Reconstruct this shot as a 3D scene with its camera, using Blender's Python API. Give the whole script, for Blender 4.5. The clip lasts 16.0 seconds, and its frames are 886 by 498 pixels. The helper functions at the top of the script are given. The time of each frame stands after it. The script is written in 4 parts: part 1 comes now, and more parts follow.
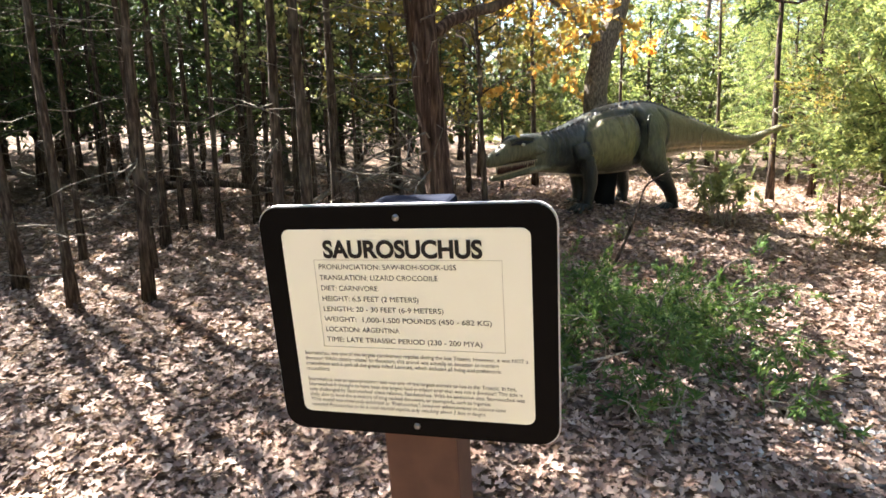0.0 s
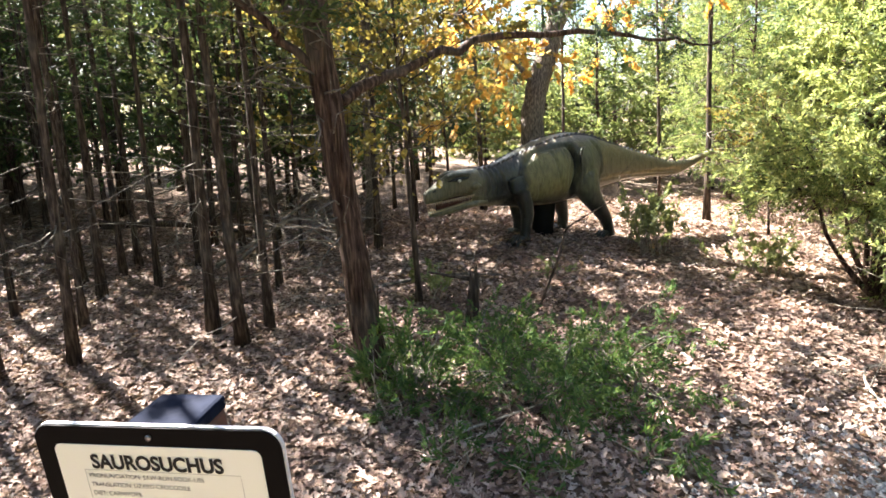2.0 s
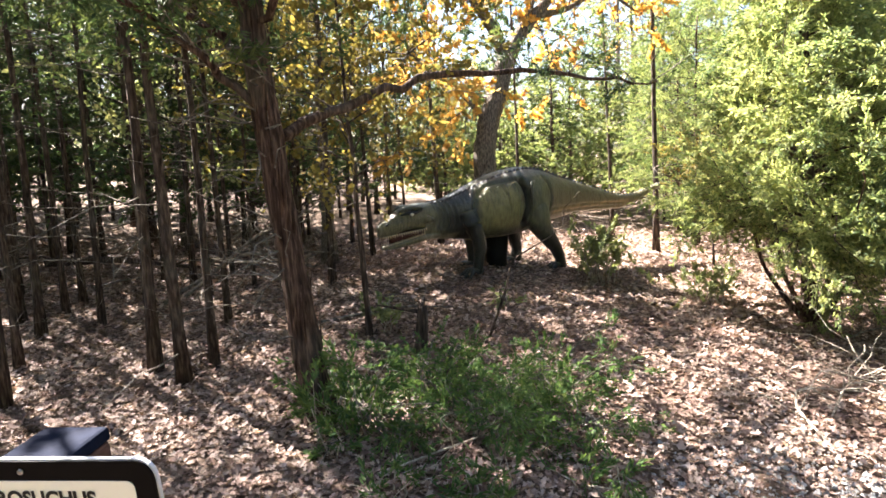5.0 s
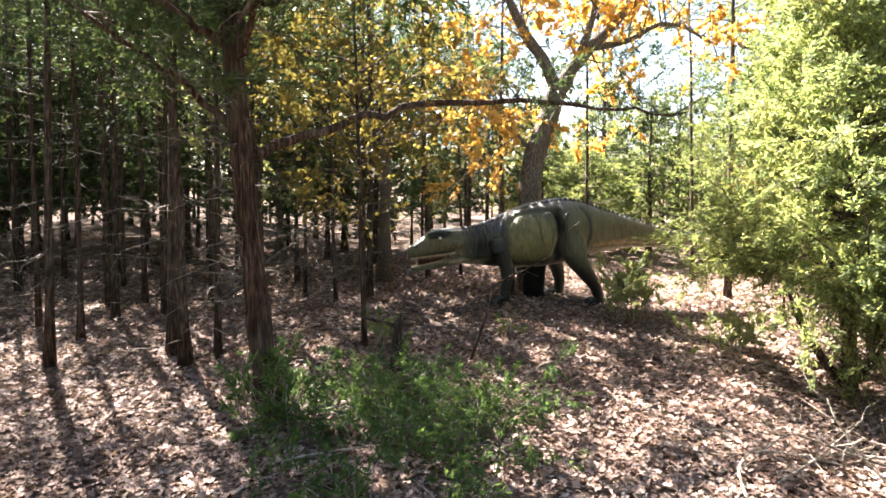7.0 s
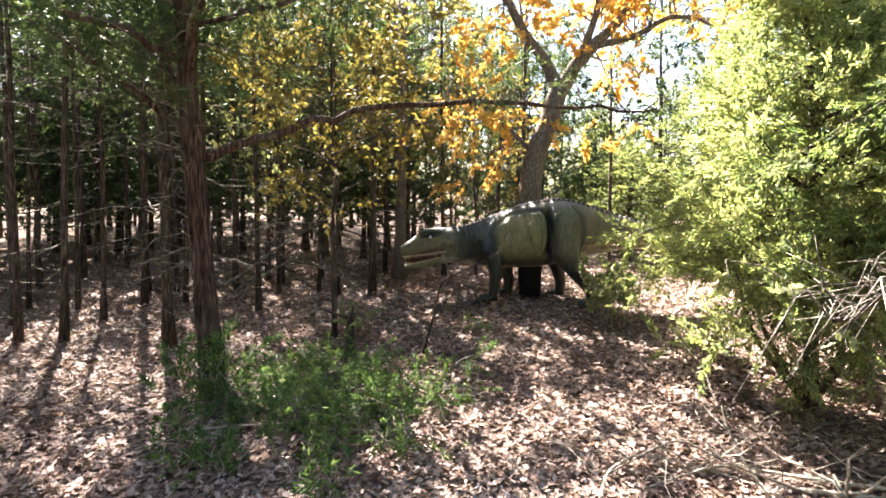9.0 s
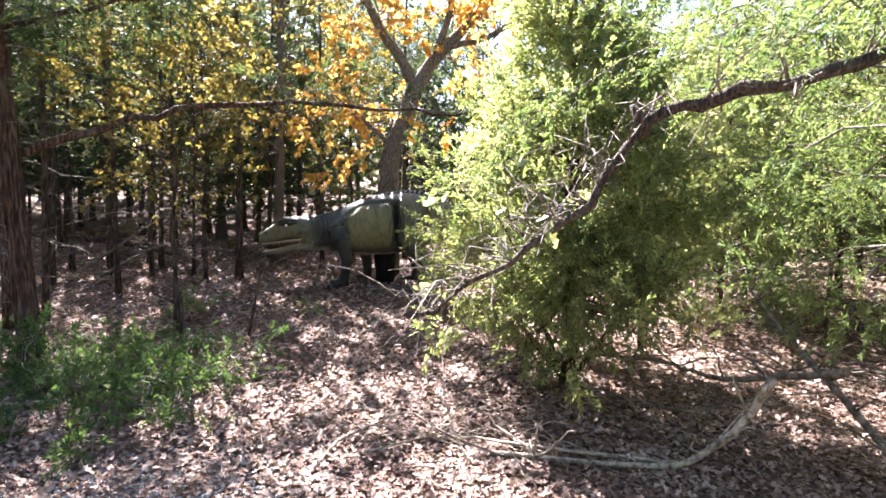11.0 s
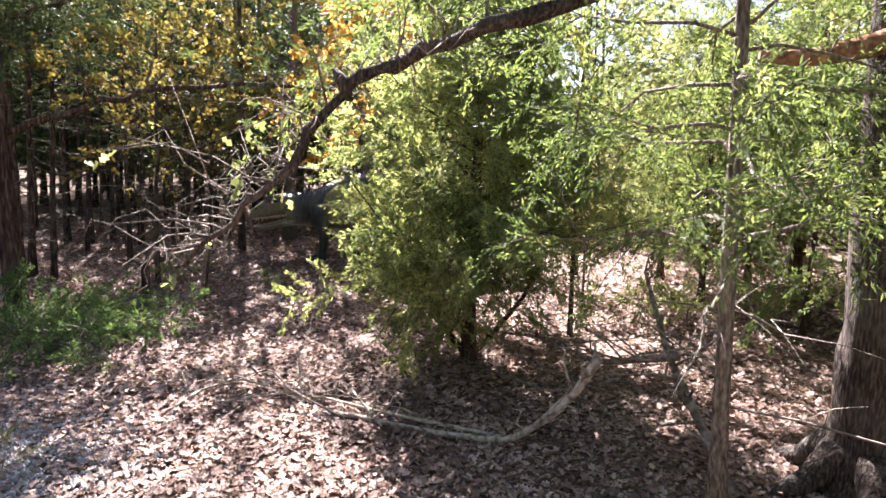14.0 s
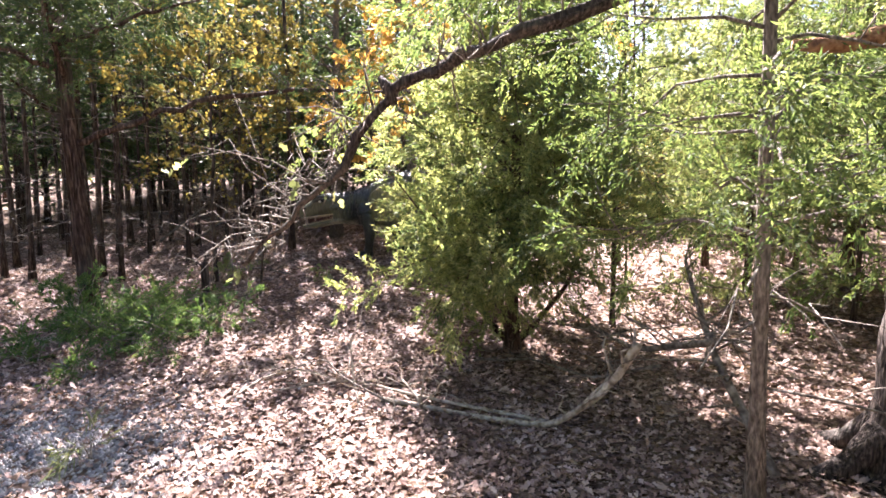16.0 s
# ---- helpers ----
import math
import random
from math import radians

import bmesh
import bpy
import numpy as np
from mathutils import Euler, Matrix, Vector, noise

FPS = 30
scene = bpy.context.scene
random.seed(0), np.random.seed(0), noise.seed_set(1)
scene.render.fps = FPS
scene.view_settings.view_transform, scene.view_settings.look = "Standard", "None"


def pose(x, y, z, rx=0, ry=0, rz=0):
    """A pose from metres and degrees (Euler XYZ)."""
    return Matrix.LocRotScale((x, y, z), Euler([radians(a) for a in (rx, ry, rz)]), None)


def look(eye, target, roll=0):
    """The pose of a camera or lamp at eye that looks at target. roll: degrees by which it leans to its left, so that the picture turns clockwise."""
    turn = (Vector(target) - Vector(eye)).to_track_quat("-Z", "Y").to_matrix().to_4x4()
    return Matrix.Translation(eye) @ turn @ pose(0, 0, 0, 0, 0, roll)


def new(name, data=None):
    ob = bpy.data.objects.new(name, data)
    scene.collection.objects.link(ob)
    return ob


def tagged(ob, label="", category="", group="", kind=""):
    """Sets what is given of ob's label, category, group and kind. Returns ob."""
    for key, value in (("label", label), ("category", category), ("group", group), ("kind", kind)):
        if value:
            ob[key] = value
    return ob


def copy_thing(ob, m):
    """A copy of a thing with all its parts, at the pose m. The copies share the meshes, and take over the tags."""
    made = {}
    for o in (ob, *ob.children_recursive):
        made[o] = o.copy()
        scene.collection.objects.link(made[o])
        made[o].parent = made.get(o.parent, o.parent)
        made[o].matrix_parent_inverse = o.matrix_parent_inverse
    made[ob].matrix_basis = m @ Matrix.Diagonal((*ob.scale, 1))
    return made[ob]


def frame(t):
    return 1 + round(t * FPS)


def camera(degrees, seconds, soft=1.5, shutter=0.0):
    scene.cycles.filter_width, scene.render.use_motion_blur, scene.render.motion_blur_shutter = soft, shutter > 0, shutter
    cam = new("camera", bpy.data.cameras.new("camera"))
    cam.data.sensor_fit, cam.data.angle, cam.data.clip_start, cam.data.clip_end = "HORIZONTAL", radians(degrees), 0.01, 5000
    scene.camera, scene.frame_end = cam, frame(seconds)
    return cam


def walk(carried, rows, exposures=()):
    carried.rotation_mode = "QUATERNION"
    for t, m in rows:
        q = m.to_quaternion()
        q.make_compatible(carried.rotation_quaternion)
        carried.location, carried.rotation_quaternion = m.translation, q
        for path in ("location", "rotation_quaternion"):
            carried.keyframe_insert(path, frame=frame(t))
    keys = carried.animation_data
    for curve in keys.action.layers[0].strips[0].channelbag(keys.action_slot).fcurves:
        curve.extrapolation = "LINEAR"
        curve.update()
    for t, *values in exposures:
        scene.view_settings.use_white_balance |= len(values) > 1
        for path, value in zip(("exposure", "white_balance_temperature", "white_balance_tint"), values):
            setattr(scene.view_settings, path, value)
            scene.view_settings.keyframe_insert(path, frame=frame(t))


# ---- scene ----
cam = camera(74.04, 16.0, soft=1.6)
PATH = [
    (0, (-0.056, 0.047, 1.298), (-0.080, 1.996, 0.850), -1.32),
    (0.5, (-0.010, 0.034, 1.339), (-0.002, 1.984, 0.895), -1.89),
    (1, (0.169, 0.016, 1.482), (0.186, 1.964, 1.028), -1.96),
    (1.5, (0.244, 0.017, 1.580), (0.277, 1.964, 1.124), -2.23),
    (2, (0.298, 0.009, 1.610), (0.352, 1.959, 1.168), -2.64),
    (2.5, (0.317, -0.009, 1.618), (0.401, 1.944, 1.195), -2.87),
    (3, (0.319, -0.012, 1.624), (0.436, 1.942, 1.216), -2.92),
    (3.5, (0.314, -0.021, 1.631), (0.463, 1.934, 1.233), -2.80),
    (4, (0.328, -0.031, 1.638), (0.499, 1.924, 1.249), -2.76),
    (4.2, (0.329, -0.032, 1.640), (0.510, 1.923, 1.254), -2.65),
    (6.3, (1.082, -0.125, 1.523), (1.031, 1.859, 1.279), -0.93),
    (6.5, (1.242, -0.152, 1.554), (1.097, 1.827, 1.305), -0.52),
    (7, (1.627, -0.164, 1.503), (1.292, 1.797, 1.295), -0.40),
    (7.5, (1.931, -0.145, 1.492), (1.442, 1.784, 1.297), -0.12),
    (8, (2.232, -0.080, 1.479), (1.655, 1.825, 1.282), -0.33),
    (8.5, (2.535, -0.065, 1.465), (1.883, 1.816, 1.275), -0.54),
    (9, (2.778, -0.017, 1.462), (2.096, 1.853, 1.269), -0.55),
    (9.5, (3.123, 0.005, 1.552), (2.486, 1.885, 1.313), -0.31),
    (10, (3.499, -0.040, 1.589), (2.935, 1.860, 1.326), 0.46),
    (10.2, (3.632, -0.043, 1.610), (3.087, 1.863, 1.342), 0.69),
    (12.3, (4.453, 0.185, 1.589), (3.739, 2.035, 1.327), 0.23),
    (12.5, (4.535, 0.233, 1.591), (3.783, 2.067, 1.321), 0.32),
    (13, (4.798, 0.268, 1.547), (3.990, 2.076, 1.266), 0.87),
    (13.5, (5.152, 0.310, 1.541), (4.306, 2.098, 1.246), 0.83),
    (14, (5.442, 0.439, 1.518), (4.535, 2.195, 1.214), 0.59),
    (14.5, (5.534, 0.459, 1.505), (4.575, 2.187, 1.198), 0.17),
    (15, (5.564, 0.356, 1.525), (4.572, 2.065, 1.217), -0.32),
    (15.5, (5.533, 0.309, 1.526), (4.518, 2.004, 1.216), -0.76),
    (16, (5.518, 0.306, 1.528), (4.485, 1.989, 1.211), -1.32),
]
walk(cam, [(t, look(eye, target, roll)) for t, eye, target, roll in PATH], exposures=[(0.0, 3.8, 6500, 12), (4.2, 3.75, 6450, 15), (6.5, 3.65, 6600, 17), (8.0, 3.75, 6550, 18), (10.0, 3.8, 6600, 16), (12.3, 3.8, 5200, 33), (13.0, 3.75, 5200, 33), (13.5, 3.25, 5700, 26), (14.0, 3.4, 6200, 26), (15.0, 3.6, 6550, 28), (16.0, 3.65, 6200, 28)])

# ---- light: low autumn sun from ahead and left through the canopy, clear sky ----
SUN_AZ, SUN_EL = 44.0, 47.0          # degrees to the left of +y, and up
world = bpy.data.worlds.new("sky")
scene.world = world
world.use_nodes = True
wn = world.node_tree.nodes
sky = wn.new("ShaderNodeTexSky")
sky.sky_type, sky.sun_disc = "NISHITA", False
sky.sun_elevation, sky.sun_rotation = radians(SUN_EL), radians(-SUN_AZ)
sky.dust_density = 1.5
world.node_tree.links.new(sky.outputs[0], wn["Background"].inputs[0])
wn["Background"].inputs[1].default_value = 0.033
sun = new("sun", bpy.data.lights.new("sun", "SUN"))
sun.data.energy, sun.data.angle, sun.data.color = 5.0, radians(0.6), (1.0, 0.95, 0.88)
S = Vector((-math.sin(radians(SUN_AZ)) * math.cos(radians(SUN_EL)), math.cos(radians(SUN_AZ)) * math.cos(radians(SUN_EL)), math.sin(radians(SUN_EL))))
sun.matrix_world = look(S * 60, (0, 0, 0))


# ---- materials ----
def mat(name, rough=0.8, spec=0.3):
    m = bpy.data.materials.new(name)
    m.use_nodes = True
    nt = m.node_tree
    b = nt.nodes["Principled BSDF"]
    b.inputs["Roughness"].default_value = rough
    b.inputs["Specular IOR Level"].default_value = spec
    return m, nt, b


def ramp(nt, fac, stops):
    r = nt.nodes.new("ShaderNodeValToRGB")
    e = r.color_ramp.elements
    while len(e) < len(stops):
        e.new(0.5)
    for el, (p, c) in zip(e, stops):
        el.position, el.color = p, (*c, 1)
    nt.links.new(fac, r.inputs[0])
    return r.outputs[0]


def tex(nt, kind, scale, detail=4.0, stretch=None, coord="Object"):
    n = nt.nodes.new(kind)
    c = nt.nodes.new("ShaderNodeTexCoord")
    out = c.outputs[coord]
    if stretch:
        mp = nt.nodes.new("ShaderNodeMapping")
        mp.inputs["Scale"].default_value = stretch
        nt.links.new(out, mp.inputs[0])
        out = mp.outputs[0]
    nt.links.new(out, n.inputs["Vector"])
    n.inputs["Scale"].default_value = scale
    if kind == "ShaderNodeTexNoise":
        n.inputs["Detail"].default_value = detail
    return n


def mix(nt, fac, a, b, how="MIX"):
    n = nt.nodes.new("ShaderNodeMix")
    n.data_type, n.blend_type = "RGBA", how
    for v, i in ((fac, 0), (a, 6), (b, 7)):
        if isinstance(v, (int, float)):
            n.inputs[i].default_value = v
        elif isinstance(v, tuple):
            n.inputs[i].default_value = (*v, 1)
        else:
            nt.links.new(v, n.inputs[i])
    return n.outputs[2]


def bump(nt, b, height, strength, dist):
    n = nt.nodes.new("ShaderNodeBump")
    n.inputs["Strength"].default_value, n.inputs["Distance"].default_value = strength, dist
    nt.links.new(height, n.inputs["Height"])
    nt.links.new(n.outputs[0], b.inputs["Normal"])


def bark(name, dark, mid, light, stretch=(9, 9, 1.2)):
    m, nt, b = mat(name, 0.9, 0.15)
    n = tex(nt, "ShaderNodeTexNoise", 6, 8, stretch)
    n2 = tex(nt, "ShaderNodeTexNoise", 3, 3)
    c = ramp(nt, n.outputs[0], [(0.32, dark), (0.5, mid), (0.7, light)])
    c = mix(nt, ramp(nt, n2.outputs[0], [(0.5, (0, 0, 0)), (0.75, (0.35, 0.35, 0.35))]), c, (0.19, 0.19, 0.16))
    nt.links.new(c, b.inputs["Base Color"])
    bump(nt, b, n.outputs[0], 0.9, 0.02)
    return m


def leafy(name, stops, trans=0.45, rough=0.6):
    """Thin leaves: part of the light goes through them."""
    m, nt, b = mat(name, rough, 0.25)
    g = nt.nodes.new("ShaderNodeNewGeometry")
    big = tex(nt, "ShaderNodeTexNoise", 2.2, 2)
    f = nt.nodes.new("ShaderNodeMath")
    f.operation = "MULTIPLY_ADD"
    nt.links.new(big.outputs[0], f.inputs[0])
    f.inputs[1].default_value = 0.9
    h = nt.nodes.new("ShaderNodeMath")
    h.operation = "MULTIPLY_ADD"
    nt.links.new(g.outputs["Random Per Island"], h.inputs[0])
    h.inputs[1].default_value, h.inputs[2].default_value = 0.6, -0.25
    nt.links.new(h.outputs[0], f.inputs[2])
    c = ramp(nt, f.outputs[0], stops)
    nt.links.new(c, b.inputs["Base Color"])
    t = nt.nodes.new("ShaderNodeBsdfTranslucent")
    nt.links.new(mix(nt, 1.0, c, (1.2, 1.12, 0.74), "MULTIPLY"), t.inputs[0])
    ms = nt.nodes.new("ShaderNodeMixShader")
    ms.inputs[0].default_value = trans
    nt.links.new(b.outputs[0], ms.inputs[1])
    nt.links.new(t.outputs[0], ms.inputs[2])
    nt.links.new(ms.outputs[0], nt.nodes["Material Output"].inputs[0])
    return m


DARK_OAK = bark("dark_oak_bark", (0.012, 0.01, 0.009), (0.05, 0.04, 0.033), (0.13, 0.105, 0.085), (16, 16, 3))
CEDAR_BARK = bark("cedar_bark", (0.018, 0.011, 0.008), (0.062, 0.038, 0.028), (0.17, 0.115, 0.085))
OAK_BARK = bark("oak_bark", (0.05, 0.042, 0.034), (0.15, 0.125, 0.1), (0.3, 0.26, 0.21), (14, 14, 4))
THIN_BARK = bark("thin_bark", (0.02, 0.014, 0.011), (0.058, 0.042, 0.032), (0.15, 0.115, 0.09))
DEAD_WOOD = bark("dead_wood", (0.055, 0.046, 0.038), (0.15, 0.13, 0.105), (0.3, 0.265, 0.22), (4, 4, 4))
PALE_WOOD = bark("pale_wood", (0.16, 0.13, 0.1), (0.36, 0.31, 0.24), (0.55, 0.5, 0.41), (5, 5, 5))
RED_WOOD = bark("peeled_cedar", (0.1, 0.05, 0.03), (0.28, 0.14, 0.07), (0.42, 0.26, 0.15), (6, 6, 6))
CEDAR = leafy("cedar_needles", [(0.0, (0.03, 0.06, 0.025)), (0.35, (0.075, 0.12, 0.042)), (0.7, (0.14, 0.19, 0.07)), (1.0, (0.28, 0.31, 0.13))], 0.6)
# cedar needles in two tones: shade put into FOREST's colour, sunlight into BRIGHT's
FOREST = leafy("shaded_forest_needles", [(0.0, (0.025, 0.052, 0.026)), (0.4, (0.05, 0.088, 0.038)), (1.0, (0.13, 0.16, 0.058))], 0.34)
BRIGHT = leafy("sunlit_needles", [(0.0, (0.055, 0.095, 0.042)), (0.4, (0.14, 0.19, 0.075)), (1.0, (0.34, 0.36, 0.17))], 0.6)
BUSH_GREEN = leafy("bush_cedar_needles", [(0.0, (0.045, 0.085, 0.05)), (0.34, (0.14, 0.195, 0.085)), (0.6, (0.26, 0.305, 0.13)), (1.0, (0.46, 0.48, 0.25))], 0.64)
JUNIPER = leafy("juniper_needles", [(0.0, (0.03, 0.065, 0.026)), (0.45, (0.07, 0.135, 0.042)), (1.0, (0.2, 0.28, 0.09))], 0.45)
YELLOW = leafy("yellow_leaves", [(0.0, (0.1, 0.1, 0.035)), (0.5, (0.22, 0.175, 0.05)), (1.0, (0.17, 0.185, 0.07))], 0.45)
ORANGE = leafy("oak_leaves", [(0.0, (0.34, 0.17, 0.05)), (0.4, (0.62, 0.4, 0.12)), (1.0, (0.7, 0.55, 0.2))], 0.6)
SHRUB = leafy("shrub_leaves", [(0.0, (0.12, 0.17, 0.07)), (0.5, (0.24, 0.28, 0.13)), (1.0, (0.4, 0.4, 0.2))], 0.4)
LITTER = leafy("dry_leaves", [(0.0, (0.06, 0.036, 0.027)), (0.28, (0.17, 0.105, 0.08)), (0.55, (0.31, 0.215, 0.17)), (0.85, (0.5, 0.4, 0.34)), (1.0, (0.44, 0.24, 0.11))], 0.15)

# forest floor: dark humus with flecks of broken leaves
GROUND, nt, b = mat("forest_floor", 0.95, 0.1)
v1 = tex(nt, "ShaderNodeTexVoronoi", 22)
n1 = tex(nt, "ShaderNodeTexNoise", 30, 6)
n2 = tex(nt, "ShaderNodeTexNoise", 0.9, 4)
leafc = ramp(nt, v1.outputs["Color"], [(0.1, (0.06, 0.042, 0.03)), (0.4, (0.17, 0.125, 0.095)), (0.7, (0.28, 0.215, 0.17)), (0.95, (0.4, 0.32, 0.26))])
c = mix(nt, ramp(nt, n1.outputs[0], [(0.4, (1, 1, 1)), (0.62, (0, 0, 0))]), leafc, (0.075, 0.047, 0.032))
c = mix(nt, ramp(nt, n2.outputs[0], [(0.4, (0, 0, 0)), (0.7, (0.5, 0.5, 0.5))]), c, (0.13, 0.09, 0.06))
nt.links.new(c, b.inputs["Base Color"])
bump(nt, b, v1.outputs["Distance"], 0.8, 0.03)

GRAVEL, nt, b = mat("grey_gravel", 0.9, 0.2)
g = nt.nodes.new("ShaderNodeNewGeometry")
nt.links.new(ramp(nt, g.outputs["Random Per Island"], [(0, (0.16, 0.155, 0.15)), (0.6, (0.3, 0.29, 0.28)), (1, (0.5, 0.48, 0.45))]), b.inputs["Base Color"])


def plain(name, col, rough=0.6, spec=0.4, grain=0.12, scale=40, rel=0.15, metal=0.0):
    m, nt, b = mat(name, rough, spec)
    n = tex(nt, "ShaderNodeTexNoise", scale, 6)
    n2 = tex(nt, "ShaderNodeTexNoise", scale / 9, 3)
    lo, hi = tuple(v * (1 - grain) for v in col), tuple(min(1, v * (1 + grain)) for v in col)
    nt.links.new(mix(nt, 0.5, ramp(nt, n.outputs[0], [(0.35, lo), (0.65, hi)]), ramp(nt, n2.outputs[0], [(0.35, lo), (0.65, hi)])), b.inputs["Base Color"])
    b.inputs["Metallic"].default_value = metal
    bump(nt, b, n.outputs[0], rel, 0.004)
    return m


PAPER = plain("cream_sheet", (0.82, 0.825, 0.72), 0.45, 0.3, 0.02, 12, 0.02)
FRAME_BLACK = plain("black_panel", (0.003, 0.0028, 0.003), 0.55, 0.05, 0.2, 60, 0.05)
EDGE_WHITE = plain("panel_edge", (0.55, 0.54, 0.56), 0.5)
INK = plain("black_ink", (0.015, 0.015, 0.015), 0.6, 0.2)
GREY_INK = plain("grey_ink", (0.09, 0.09, 0.085), 0.6, 0.2)
LINE_GREY = plain("thin_rule", (0.5, 0.49, 0.43), 0.6)
POST_BROWN = plain("brown_stained_wood", (0.075, 0.036, 0.026), 0.6, 0.3, 0.25, 25, 0.3)
CAP_BLUE = plain("blue_black_cap", (0.006, 0.009, 0.02), 0.8, 0.06, 0.3, 35, 0.6)
STEEL = plain("screw_steel", (0.25, 0.25, 0.26), 0.35, 0.5, metal=1.0)

# statue paint: olive flanks, dark shoulders and legs, grey back, pale throat and belly, ochre tail
SKIN, nt, b = mat("statue_paint", 0.36, 0.4)
tc = nt.nodes.new("ShaderNodeTexCoord")
big, fine = tex(nt, "ShaderNodeTexNoise", 7, 5), tex(nt, "ShaderNodeTexVoronoi", 85)
wr = tex(nt, "ShaderNodeTexNoise", 16, 6, (3, 1, 0.8))
shift = nt.nodes.new("ShaderNodeMapping")
shift.inputs["Location"].default_value = (-0.05, 0, -0.05)
nt.links.new(tc.outputs["Object"], shift.inputs[0])
wob = nt.nodes.new("ShaderNodeVectorMath")
wob.operation = "MULTIPLY_ADD"
nt.links.new(big.outputs["Color"], wob.inputs[0])
wob.inputs[1].default_value = (0.1, 0.0, 0.1)
nt.links.new(shift.outputs[0], wob.inputs[2])
wsp = nt.nodes.new("ShaderNodeSeparateXYZ")
nt.links.new(wob.outputs[0], wsp.inputs[0])


def fade(out, lo, hi):
    """0 at lo, 1 at hi, smooth between."""
    m = nt.nodes.new("ShaderNodeMapRange")
    m.interpolation_type = "SMOOTHSTEP"
    m.inputs[1].default_value, m.inputs[2].default_value = lo, hi
    nt.links.new(out, m.inputs[0])
    return m.outputs[0]


def both(a, b):
    m = nt.nodes.new("ShaderNodeMath")
    m.operation = "MULTIPLY"
    nt.links.new(a, m.inputs[0])
    nt.links.new(b, m.inputs[1])
    return m.outputs[0]


def zone(u0, u1, z0, z1, e=0.05):
    """1 inside a stretch of the body and of its height."""
    return both(both(fade(AX, u0 - e, u0 + e), fade(AX, u1 + e, u1 - e)), both(fade(AZ, z0 - e, z0 + e), fade(AZ, z1 + e, z1 - e)))


AX, AZ = wsp.outputs["X"], wsp.outputs["Z"]
col = mix(nt, big.outputs[0], (0.045, 0.052, 0.042), (0.095, 0.1, 0.07))
col = mix(nt, zone(1.8, 4.0, 0.5, 1.6), col, (0.17, 0.155, 0.085))
col = mix(nt, zone(1.85, 3.0, 0.955, 0.995, 0.02), col, (0.36, 0.28, 0.14))
col = mix(nt, zone(1.5, 1.76, 0.86, 1.36), col, (0.125, 0.13, 0.075))
col = mix(nt, zone(0.92, 1.39, 0.84, 1.27, 0.07), col, (0.2, 0.195, 0.09))
col = mix(nt, zone(0.5, 0.9, 1.12, 1.32), col, (0.055, 0.072, 0.085))
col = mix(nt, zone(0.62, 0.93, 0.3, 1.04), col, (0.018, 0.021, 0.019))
# black band along the thigh crease: the groove's shade put into the paint
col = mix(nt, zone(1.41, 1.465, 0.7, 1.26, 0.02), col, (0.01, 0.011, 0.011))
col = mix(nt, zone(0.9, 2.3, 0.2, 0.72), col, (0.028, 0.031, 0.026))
col = mix(nt, zone(1.1, 1.75, 1.36, 1.6), col, (0.17, 0.175, 0.15))
col = mix(nt, zone(-0.2, 0.52, 0.6, 1.09), col, (0.16, 0.155, 0.095))
col = mix(nt, zone(-0.2, 0.45, 1.1, 1.3, 0.03), col, (0.075, 0.09, 0.085))
col = mix(nt, zone(0.36, 0.72, 0.7, 0.83, 0.03), col, (0.3, 0.28, 0.2))
col = mix(nt, zone(0.98, 1.5, 0.7, 0.765, 0.015), col, (0.46, 0.43, 0.3))
col = mix(nt, 0.6, col, ramp(nt, wr.outputs[0], [(0.35, (0.35, 0.35, 0.35)), (0.6, (1, 1, 1))]), "MULTIPLY")
nt.links.new(col, b.inputs["Base Color"])
hsum = mix(nt, 0.5, fine.outputs["Distance"], wr.outputs[0])
bump(nt, b, hsum, 0.8, 0.014)
MOUTH = plain("mouth_red", (0.05, 0.014, 0.01), 0.35)
TOOTH = plain("ivory_tooth", (0.62, 0.5, 0.32), 0.4)
SCUTE = plain("dark_scute", (0.014, 0.017, 0.02), 0.45)
EYE = plain("eye_white", (0.75, 0.73, 0.62), 0.15)
SUPPORT = plain("black_support", (0.008, 0.008, 0.008), 0.7, 0.1)


# ---- geometry helpers ----
def gz(x, y):
    """Height of the ground: falls to the right, rises ahead, a low mound under the statue."""
    x, y = np.clip(x, -8, 9), np.clip(y, -3, 12)
    return -0.0326 * x + 0.0377 * y + 0.02 + 0.16 * np.exp(-((x - 1.5) ** 2 + (y - 5.75) ** 2) / 4) + 0.02 * np.sin(1.7 * x + 0.6) * np.sin(1.3 * y)


